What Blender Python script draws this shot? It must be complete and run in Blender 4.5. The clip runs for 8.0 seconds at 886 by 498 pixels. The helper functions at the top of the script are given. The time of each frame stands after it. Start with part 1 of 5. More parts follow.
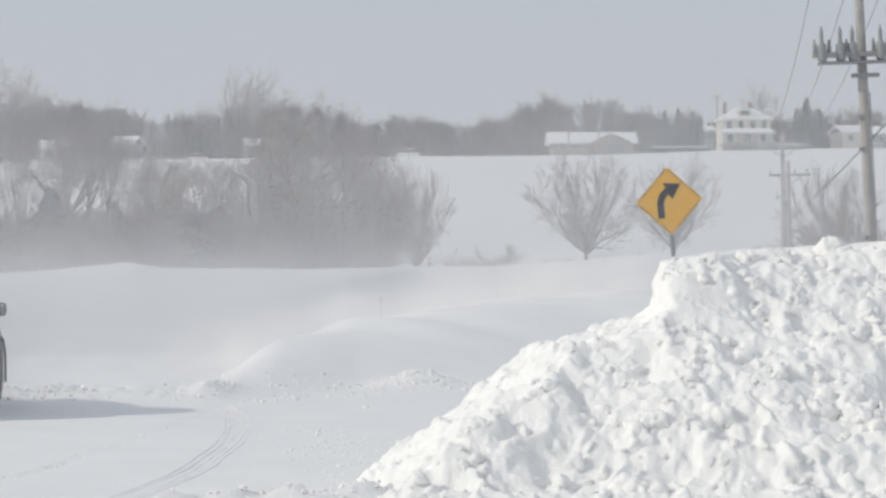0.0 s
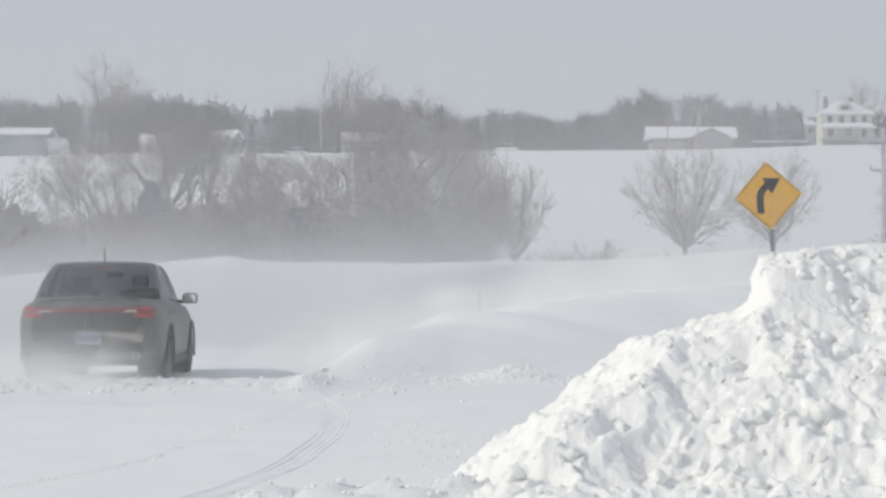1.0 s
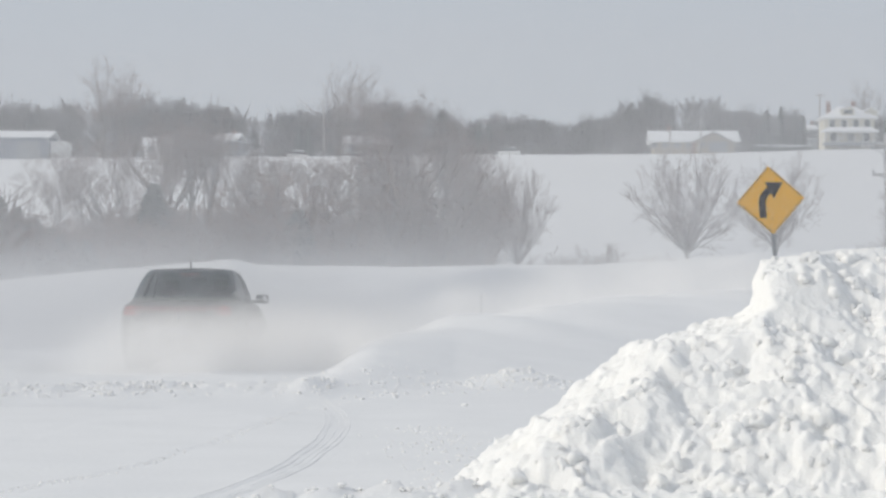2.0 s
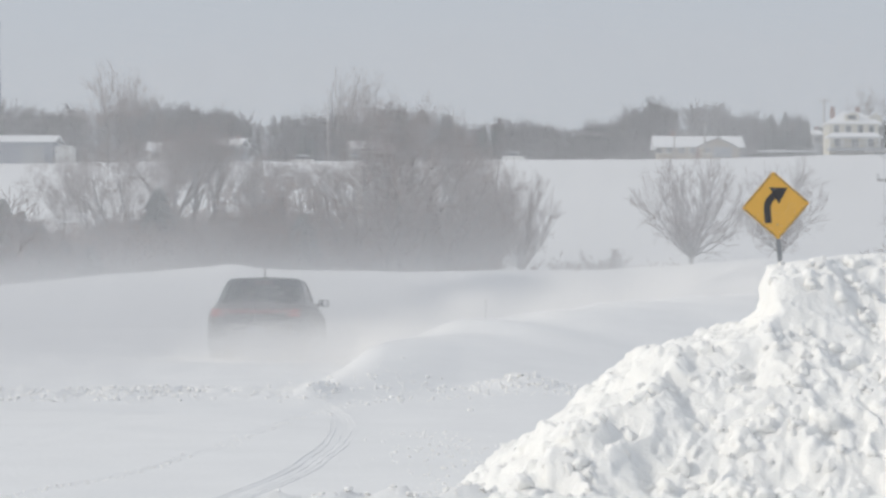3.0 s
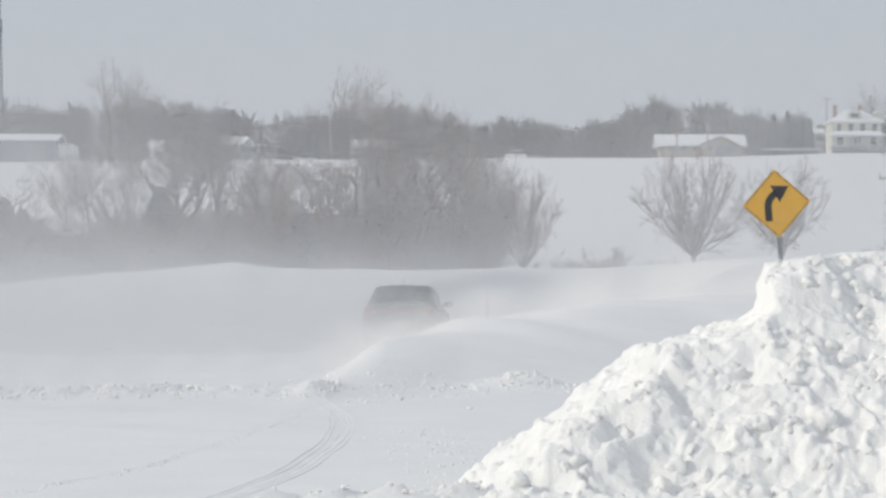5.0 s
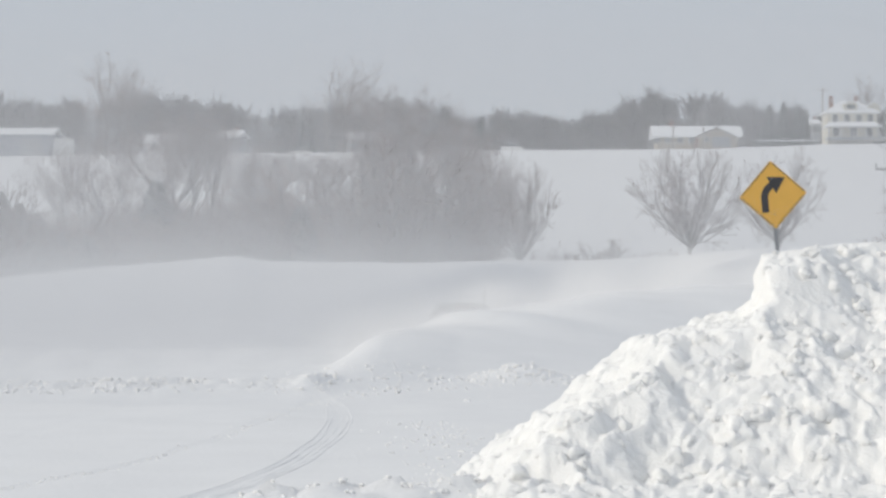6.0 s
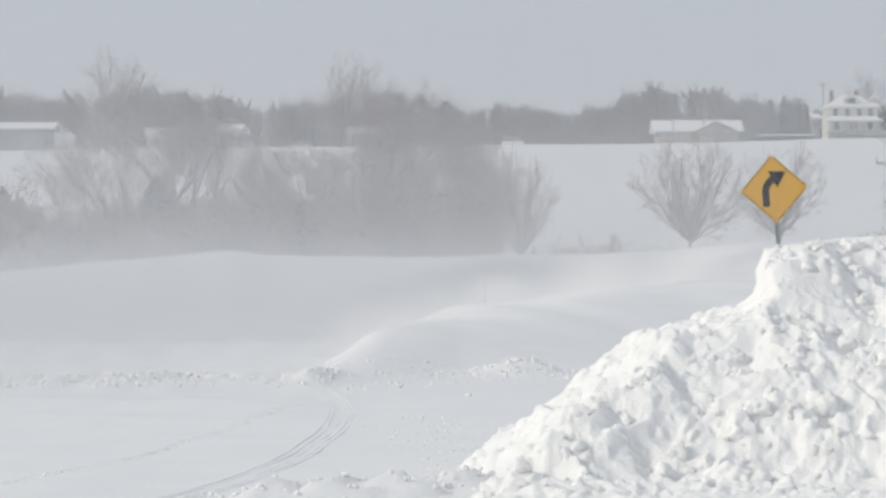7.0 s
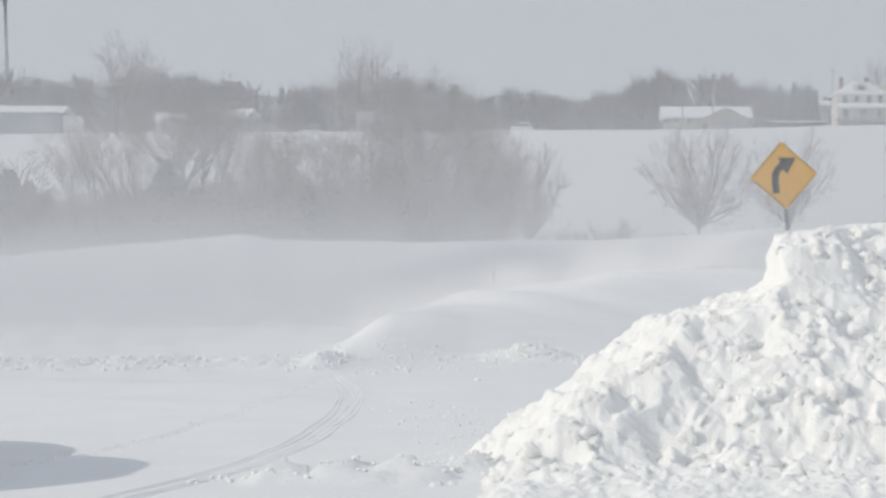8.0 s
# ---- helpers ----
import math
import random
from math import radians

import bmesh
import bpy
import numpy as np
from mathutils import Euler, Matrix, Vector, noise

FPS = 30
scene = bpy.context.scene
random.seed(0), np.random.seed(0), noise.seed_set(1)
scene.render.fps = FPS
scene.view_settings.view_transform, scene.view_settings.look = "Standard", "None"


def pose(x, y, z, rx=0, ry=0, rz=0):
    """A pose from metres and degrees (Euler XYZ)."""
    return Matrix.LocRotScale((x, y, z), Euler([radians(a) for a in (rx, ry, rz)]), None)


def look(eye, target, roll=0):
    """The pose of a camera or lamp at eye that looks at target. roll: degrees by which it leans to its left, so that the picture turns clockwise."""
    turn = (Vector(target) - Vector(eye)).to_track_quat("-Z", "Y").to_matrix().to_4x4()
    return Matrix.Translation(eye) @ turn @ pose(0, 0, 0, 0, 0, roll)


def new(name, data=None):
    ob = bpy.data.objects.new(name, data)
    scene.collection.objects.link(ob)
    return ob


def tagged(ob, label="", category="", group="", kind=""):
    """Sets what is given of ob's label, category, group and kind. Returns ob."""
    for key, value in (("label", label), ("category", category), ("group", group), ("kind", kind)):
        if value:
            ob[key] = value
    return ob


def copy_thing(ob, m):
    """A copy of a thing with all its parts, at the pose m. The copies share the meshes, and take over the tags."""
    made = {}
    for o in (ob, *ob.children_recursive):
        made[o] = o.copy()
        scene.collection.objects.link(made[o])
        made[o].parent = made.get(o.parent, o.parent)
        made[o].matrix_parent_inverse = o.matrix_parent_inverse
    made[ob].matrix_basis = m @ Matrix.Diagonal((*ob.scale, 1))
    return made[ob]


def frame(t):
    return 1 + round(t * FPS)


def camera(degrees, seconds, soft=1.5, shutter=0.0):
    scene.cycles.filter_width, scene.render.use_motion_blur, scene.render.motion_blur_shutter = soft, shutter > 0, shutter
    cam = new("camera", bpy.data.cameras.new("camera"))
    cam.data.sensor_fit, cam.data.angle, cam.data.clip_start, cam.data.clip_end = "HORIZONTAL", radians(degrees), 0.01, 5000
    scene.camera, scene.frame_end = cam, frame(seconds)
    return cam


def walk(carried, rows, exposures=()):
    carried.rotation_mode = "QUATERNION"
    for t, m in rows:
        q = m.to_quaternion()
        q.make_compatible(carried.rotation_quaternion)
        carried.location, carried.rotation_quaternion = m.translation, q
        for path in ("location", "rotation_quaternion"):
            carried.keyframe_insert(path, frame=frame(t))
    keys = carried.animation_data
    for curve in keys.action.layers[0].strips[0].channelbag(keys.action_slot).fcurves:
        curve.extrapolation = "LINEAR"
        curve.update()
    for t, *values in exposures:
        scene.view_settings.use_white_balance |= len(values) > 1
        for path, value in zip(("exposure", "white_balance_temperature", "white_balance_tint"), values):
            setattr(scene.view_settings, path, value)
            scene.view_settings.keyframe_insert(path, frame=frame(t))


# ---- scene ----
cam = camera(20, 8.0, soft=2.75)
CAMERA_ROWS = [
    (0, pose(-0.0055, 0, 1.2501, 90.884, 0, -2.243) @ pose(0, 0, 0, 0, 0, -0.186)),
    (0.1, pose(-0.0074, 0, 1.2509, 90.770, 0, -1.830) @ pose(0, 0, 0, 0, 0, -0.195)),
    (0.2, pose(-0.0094, 0, 1.2517, 90.755, 0, -1.296) @ pose(0, 0, 0, 0, 0, -0.204)),
    (0.3, pose(-0.0114, 0, 1.2526, 90.697, 0, -1.209) @ pose(0, 0, 0, 0, 0, -0.212)),
    (0.4, pose(-0.0133, 0, 1.2534, 90.615, 0, -1.160) @ pose(0, 0, 0, 0, 0, -0.221)),
    (0.5, pose(-0.0153, 0, 1.2542, 90.623, 0, -1.051) @ pose(0, 0, 0, 0, 0, -0.230)),
    (0.6, pose(-0.0122, 0, 1.2534, 90.595, 0, -0.663) @ pose(0, 0, 0, 0, 0, -0.184)),
    (0.7, pose(-0.0092, 0, 1.2525, 90.594, 0, -0.242) @ pose(0, 0, 0, 0, 0, -0.138)),
    (0.8, pose(-0.0061, 0, 1.2517, 90.693, 0, -0.151) @ pose(0, 0, 0, 0, 0, -0.092)),
    (0.9, pose(-0.0031, 0, 1.2508, 90.702, 0, -0.048) @ pose(0, 0, 0, 0, 0, -0.046)),
    (1, pose(-0.0000, 0, 1.2500, 90.760, 0, -0.000) @ pose(0, 0, 0, 0, 0, 0.000)),
    (1.5, pose(0.0104, 0, 1.2503, 90.792, 0, 0.016) @ pose(0, 0, 0, 0, 0, 0.056)),
    (3, pose(-0.0119, 0, 1.2480, 90.959, 0, 0.145) @ pose(0, 0, 0, 0, 0, 0.162)),
    (3.5, pose(-0.0057, 0, 1.2478, 90.864, 0, 0.182) @ pose(0, 0, 0, 0, 0, 0.011)),
    (4, pose(-0.0043, 0, 1.2453, 90.572, 0, 0.308) @ pose(0, 0, 0, 0, 0, 0.127)),
    (4.5, pose(-0.0021, 0, 1.2506, 90.580, 0, 0.289) @ pose(0, 0, 0, 0, 0, 0.285)),
    (5, pose(0.0220, 0, 1.2458, 90.921, 0, 0.204) @ pose(0, 0, 0, 0, 0, 0.160)),
    (6.5, pose(0.0135, 0, 1.2462, 90.668, 0, 0.130) @ pose(0, 0, 0, 0, 0, -0.099)),
    (7, pose(0.0045, 0, 1.2455, 90.621, 0, 0.132) @ pose(0, 0, 0, 0, 0, -0.078)),
    (7.5, pose(-0.0037, 0, 1.2400, 90.433, 0, 0.211) @ pose(0, 0, 0, 0, 0, 0.138)),
    (8, pose(-0.0064, 0, 1.2411, 90.284, 0, 0.326) @ pose(0, 0, 0, 0, 0, 0.175)),
]
walk(cam, CAMERA_ROWS, exposures=[(0.0, -0.28), (8.0, -0.28)])

# ---- world and sun ----
SUN_ELEVATION = radians(31)
world = bpy.data.worlds.new("winter_sky")
scene.world = world
world.use_nodes = True
wn, wl = world.node_tree.nodes, world.node_tree.links
wn.clear()
sky = wn.new("ShaderNodeTexSky")
sky.sky_type, sky.sun_disc = "NISHITA", False
sky.sun_elevation, sky.sun_rotation = SUN_ELEVATION, radians(270)
veil = wn.new("ShaderNodeMix")
veil.data_type = "RGBA"
veil.inputs[0].default_value = 0.9
veil.inputs[7].default_value = (6.35, 6.78, 7.45, 1)   # thin high cloud over the blue
back = wn.new("ShaderNodeBackground")
back.inputs[1].default_value = 0.1
out = wn.new("ShaderNodeOutputWorld")
wl.new(sky.outputs[0], veil.inputs[6])
wl.new(veil.outputs[2], back.inputs[0])
wl.new(back.outputs[0], out.inputs[0])

sun = new("sun", bpy.data.lights.new("sun", "SUN"))
sun.data.energy, sun.data.angle, sun.data.color = 2.08, radians(0.6), (1, 0.935, 0.82)
sun.matrix_world = look((-165, -28, 101), (0, 0, 0))


# ---- materials ----
def material(name, colour, rough=0.6, metal=0.0, vary=0.12, scale=6.0, bump=0.0, fine=60.0, coat=0.0, stain=None):
    """Principled surface with two scales of colour variation and fine relief, in metres of the object's own space."""
    m = bpy.data.materials.new(name)
    m.use_nodes = True
    nt = m.node_tree
    b = nt.nodes["Principled BSDF"]
    b.inputs["Roughness"].default_value, b.inputs["Metallic"].default_value = rough, metal
    b.inputs["Coat Weight"].default_value = coat
    tc = nt.nodes.new("ShaderNodeTexCoord")
    big, small = nt.nodes.new("ShaderNodeTexNoise"), nt.nodes.new("ShaderNodeTexNoise")
    big.inputs["Scale"].default_value, small.inputs["Scale"].default_value = scale, fine
    big.inputs["Detail"].default_value = small.inputs["Detail"].default_value = 4
    nt.links.new(tc.outputs["Object"], big.inputs["Vector"])
    nt.links.new(tc.outputs["Object"], small.inputs["Vector"])
    add = nt.nodes.new("ShaderNodeMath")
    add.operation = "ADD"
    nt.links.new(big.outputs[0], add.inputs[0])
    nt.links.new(small.outputs[0], add.inputs[1])
    ramp = nt.nodes.new("ShaderNodeMapRange")
    ramp.inputs[1].default_value, ramp.inputs[2].default_value = 0.65, 1.35
    nt.links.new(add.outputs[0], ramp.inputs[0])
    mix = nt.nodes.new("ShaderNodeMix")
    mix.data_type = "RGBA"
    dark = stain or tuple(c * (1 - vary) for c in colour)
    mix.inputs[6].default_value = (*dark, 1)
    mix.inputs[7].default_value = (*(min(c * (1 + vary), 0.95) for c in colour), 1)
    nt.links.new(ramp.outputs[0], mix.inputs[0])
    nt.links.new(mix.outputs[2], b.inputs["Base Color"])
    if bump:
        bp = nt.nodes.new("ShaderNodeBump")
        bp.inputs["Strength"].default_value, bp.inputs["Distance"].default_value = 0.6, bump
        nt.links.new(add.outputs[0], bp.inputs["Height"])
        nt.links.new(bp.outputs[0], b.inputs["Normal"])
    return m


def see_through(name, colour, clear):
    m = material(name, colour, 0.05, 0, 0.05, 3)
    nt = m.node_tree
    tr, mix = nt.nodes.new("ShaderNodeBsdfTransparent"), nt.nodes.new("ShaderNodeMixShader")
    tr.inputs[0].default_value = (0.8, 0.86, 0.88, 1)
    mix.inputs[0].default_value = 1 - clear
    o = nt.nodes["Material Output"]
    nt.links.new(tr.outputs[0], mix.inputs[1])
    nt.links.new(nt.nodes["Principled BSDF"].outputs[0], mix.inputs[2])
    nt.links.new(mix.outputs[0], o.inputs[0])
    return m


AIR_SNOW = material("airborne_snow", (0.81, 0.812, 0.825), 0.9, 0, 0.03, 1.0)
# same airborne snow, coloured paler as if sunlit, for crest plumes and spray
LIT_POWDER = material("sunlit_powder_snow", (0.86, 0.86, 0.865), 0.9, 0, 0.03, 1.0)
SNOW = material("wind_packed_snow", (0.845, 0.85, 0.855), 0.75, 0, 0.03, 1.3, 0.012, 22)
PILE_SNOW = material("ploughed_snow", (0.95, 0.932, 0.905), 0.7, 0, 0.02, 5, 0.014, 60)
PILE_SNOW.node_tree.nodes["Principled BSDF"].inputs["Subsurface Weight"].default_value = 0.6
PILE_SNOW.node_tree.nodes["Principled BSDF"].inputs["Subsurface Radius"].default_value = (1, 1, 1)
PILE_SNOW.node_tree.nodes["Principled BSDF"].inputs["Subsurface Scale"].default_value = 0.022
BARK = material("grey_brown_bark", (0.085, 0.072, 0.064), 0.9, 0, 0.3, 3, 0.01, 30)
TWIG = material("brown_twigs", (0.16, 0.108, 0.085), 0.9, 0, 0.3, 0.6, 0, 9)
RUST_TWIG = material("reddish_brush_twigs", (0.2, 0.122, 0.09), 0.9, 0, 0.3, 0.6, 0, 9)
FAR_TWIG = material("far_wood_twigs", (0.075, 0.066, 0.062), 0.95, 0, 0.35, 0.08, 0, 1)
NEEDLE = material("spruce_needles", (0.035, 0.05, 0.04), 0.9, 0, 0.35, 0.5, 0, 9)
POLE_WOOD = material("weathered_pole_wood", (0.4, 0.385, 0.37), 0.85, 0, 0.25, 2, 0.01, 40)
STEEL = material("galvanised_steel", (0.33, 0.34, 0.35), 0.5, 0.7, 0.15, 8, 0, 60)
DARK_GREY = material("grey_insulator", (0.3, 0.31, 0.32), 0.45, 0, 0.2, 10)
WIRE = material("black_cable", (0.11, 0.11, 0.115), 0.6)
SIGN_YELLOW = material("yellow_sign_sheet", (0.88, 0.50, 0.10), 0.5, 0, 0.06, 4, 0, 40)
SIGN_BLACK = material("black_sign_film", (0.06, 0.058, 0.06), 0.55, 0, 0.1, 5)
PAINT = material("grey_car_paint", (0.125, 0.122, 0.118), 0.5, 0.25, 0.16, 3, 0, 30, 0.1)
BLACK_PLASTIC = material("black_plastic", (0.018, 0.018, 0.02), 0.6, 0, 0.2, 8)
RUBBER = material("tyre_rubber", (0.02, 0.02, 0.021), 0.85, 0, 0.25, 10, 0.003, 80)
ALLOY = material("alloy_rim", (0.4, 0.4, 0.41), 0.35, 0.8, 0.12, 10)
CHROME = material("bright_metal", (0.6, 0.6, 0.62), 0.2, 0.9, 0.05, 10)
RED_LENS = material("red_lamp_lens", (0.19, 0.03, 0.028), 0.35, 0, 0.1, 10)
WHITE_LENS = material("clear_lamp_lens", (0.7, 0.7, 0.68), 0.15, 0, 0.06, 10)
LIT_RED = material("lit_red_lamp", (0.5, 0.03, 0.03), 0.4, 0, 0.05, 10)
LIT_RED.node_tree.nodes["Principled BSDF"].inputs["Emission Color"].default_value = (1, 0.05, 0.06, 1)
LIT_RED.node_tree.nodes["Principled BSDF"].inputs["Emission Strength"].default_value = 0.32
PLATE = material("white_plate", (0.36, 0.37, 0.39), 0.5, 0, 0.05, 10)
PLATE_BAR = material("blue_plate_marks", (0.08, 0.1, 0.2), 0.5, 0, 0.05, 10)
SEAT = material("dark_seat_cloth", (0.03, 0.03, 0.033), 0.9, 0, 0.2, 10)
GLASS = see_through("tinted_glass", (0.02, 0.024, 0.028), 0.3)
MIRROR = material("mirror_glass", (0.8, 0.8, 0.8), 0.04, 1.0, 0.02, 3)
CREAM = material("cream_siding", (0.66, 0.63, 0.54), 0.8, 0, 0.08, 0.7, 0, 8)
TAN = material("tan_siding", (0.42, 0.37, 0.3), 0.8, 0, 0.1, 0.7, 0, 8)
GREY_SIDING = material("grey_siding", (0.3, 0.32, 0.34), 0.8, 0, 0.1, 0.7, 0, 8)
BLUE_METAL = material("blue_grey_sheet_metal", (0.17, 0.2, 0.25), 0.6, 0, 0.1, 0.5, 0, 6)
ROOF_SNOW = material("snow_on_roof", (0.86, 0.87, 0.885), 0.8, 0, 0.03, 0.6, 0.02, 4)
SHINGLE = material("dark_shingles", (0.12, 0.11, 0.105), 0.9, 0, 0.2, 1, 0, 8)
PANE = material("dark_window_pane", (0.06, 0.07, 0.08), 0.1, 0, 0.2, 0.7)
TRIM = material("white_trim", (0.75, 0.75, 0.73), 0.7, 0, 0.05, 2)
BRICK = material("red_brick_chimney", (0.25, 0.13, 0.1), 0.9, 0, 0.2, 3)
TOWER = material("blue_grey_tower_paint", (0.2, 0.26, 0.31), 0.5, 0, 0.1, 0.2)


# ---- mesh tools ----
def mesh_of(name, verts, faces, mat, smooth=False):
    me = bpy.data.meshes.new(name)
    me.from_pydata([tuple(v) for v in verts], [], [tuple(f) for f in faces])
    me.materials.append(mat)
    if smooth:
        me.polygons.foreach_set("use_smooth", [True] * len(me.polygons))
    me.update()
    return me


def part(name, me, parent=None, label="", at=None):
    ob = new(name, me)
    if parent:
        ob.parent = parent
    if at is not None:
        ob.matrix_basis = at
    return tagged(ob, label) if label else ob


def thing(name, label, category, group="", at=None, kind=""):
    ob = new(name)
    if at is not None:
        ob.matrix_basis = at
    return tagged(ob, label, category, group, kind)


def bm_mesh(name, bm, mat, smooth=False):
    me = bpy.data.meshes.new(name)
    bm.normal_update()
    bm.to_mesh(me)
    bm.free()
    me.materials.append(mat)
    if smooth:
        me.polygons.foreach_set("use_smooth", [True] * len(me.polygons))
    return me


def box(name, size, mat, centre=(0, 0, 0), bevel=0.0, turn=None):
    bm = bmesh.new()
    bmesh.ops.create_cube(bm, size=1)
    for v in bm.verts:
        v.co = Vector((v.co.x * size[0], v.co.y * size[1], v.co.z * size[2]))
    if bevel:
        bmesh.ops.bevel(bm, geom=bm.edges[:], offset=bevel, segments=2, affect="EDGES", profile=0.6)
    m = Matrix.Translation(centre) @ (turn or Matrix())
    bmesh.ops.transform(bm, matrix=m, verts=bm.verts)
    return bm_mesh(name, bm, mat)


def tubes(segments, sides):
    """Tapered tubes, one a segment (start, end, radius, radius)."""
    s = np.array([(*a, *b, r, q) for a, b, r, q in segments], float)
    p, q = s[:, 0:3], s[:, 3:6]
    d = q - p
    d /= np.linalg.norm(d, axis=1)[:, None] + 1e-9
    ref = np.where(np.abs(d[:, 2:3]) > 0.9, [[1.0, 0, 0]], [[0, 0, 1.0]])
    u = np.cross(d, ref)
    u /= np.linalg.norm(u, axis=1)[:, None]
    w = np.cross(d, u)
    rings = []
    for base, rad in ((p, s[:, 6]), (q, s[:, 7])):
        for k in range(sides):
            a = 2 * math.pi * k / sides
            rings.append(base + (u * math.cos(a) + w * math.sin(a)) * rad[:, None])
    verts = np.stack(rings, 1).reshape(-1, 3)
    faces = []
    for i in range(len(s)):
        o = i * 2 * sides
        for k in range(sides):
            j = (k + 1) % sides
            faces.append((o + k, o + j, o + sides + j, o + sides + k))
    return verts, faces


def rod(name, points, radii, mat, sides=10):
    """A capped round bar through points."""
    pts = [Vector(p) for p in points]
    if not isinstance(radii, (list, tuple)):
        radii = [radii] * len(pts)
    verts, faces = [], []
    for i, p in enumerate(pts):
        d = (pts[min(i + 1, len(pts) - 1)] - pts[max(i - 1, 0)]).normalized()
        u = d.cross(Vector((0, 0, 1)) if abs(d.z) < 0.9 else Vector((1, 0, 0))).normalized()
        w = d.cross(u)
        for k in range(sides):
            a = 2 * math.pi * k / sides
            verts.append(p + (u * math.cos(a) + w * math.sin(a)) * radii[i])
    for i in range(len(pts) - 1):
        for k in range(sides):
            j = (k + 1) % sides
            faces.append((i * sides + k, i * sides + j, (i + 1) * sides + j, (i + 1) * sides + k))
    faces.append(tuple(range(sides - 1, -1, -1)))
    faces.append(tuple((len(pts) - 1) * sides + k for k in range(sides)))
    return mesh_of(name, verts, faces, mat, True)


def lathe(name, profile, mat, sides=24, axis="z"):
    verts, faces = [], []
    for r, h in profile:
        for k in range(sides):
            a = 2 * math.pi * k / sides
            v = (r * math.cos(a), r * math.sin(a), h)
            verts.append(v if axis == "z" else (v[2], v[0], v[1]))
    for i in range(len(profile) - 1):
        for k in range(sides):
            j = (k + 1) % sides
            faces.append((i * sides + k, i * sides + j, (i + 1) * sides + j, (i + 1) * sides + k))
    return mesh_of(name, verts, faces, mat, True)


def smoothstep(v, a, b):
    t = np.clip((v - a) / (b - a), 0, 1)
    return t * t * (3 - 2 * t)


def value_noise(x, y, seed=0):
    """Smooth noise in -1..1 on the plan, one unit to a cell."""
    def h(i, j):
        n = np.sin(i * 127.1 + j * 311.7 + seed * 74.7) * 43758.5453
        return (n - np.floor(n)) * 2 - 1
    i, j = np.floor(x), np.floor(y)
    u, v = x - i, y - j
    u, v = u * u * (3 - 2 * u), v * v * (3 - 2 * v)
    return (h(i, j) * (1 - u) + h(i + 1, j) * u) * (1 - v) + (h(i, j + 1) * (1 - u) + h(i + 1, j + 1) * u) * v


# ---- ground ----
CAR_ROWS = [(0, -4.62, 26.0, 0, 0.5), (0.5, -4.41, 29.6, 0, 0.8), (1.0, -4.34, 33.0, 0, 0.3), (1.5, -4.1, 36.0, 0, -1), (3.0, -3.36, 46.8, -0.03, -2),
            (3.5, -2.88, 50.1, -0.06, -2.5), (4.0, -2.36, 53.4, -0.1, -3), (4.5, -1.77, 57.8, -0.13, -4), (5.0, -1.08, 62.3, -0.17, -5),
            (5.5, -0.35, 66.3, -0.4, -8), (6.3, 1.1, 72.0, -1.15, -12), (7.0, 3.0, 78.0, -1.75, -16), (8.0, 6.4, 86.0, -2.1, -20)]
ROAD_X = [r[1] for r in CAR_ROWS]
ROAD_Y = [r[2] for r in CAR_ROWS]
ROAD_Z = [r[3] for r in CAR_ROWS]
CREST = ((-1.75, 34.0, 0.10), (-1.25, 38.0, 0.42), (0.15, 42.0, 0.74), (2.2, 45.0, 0.95), (3.4, 46.5, 1.08), (6.5, 49.0, 1.15), (14, 52, 1.2))


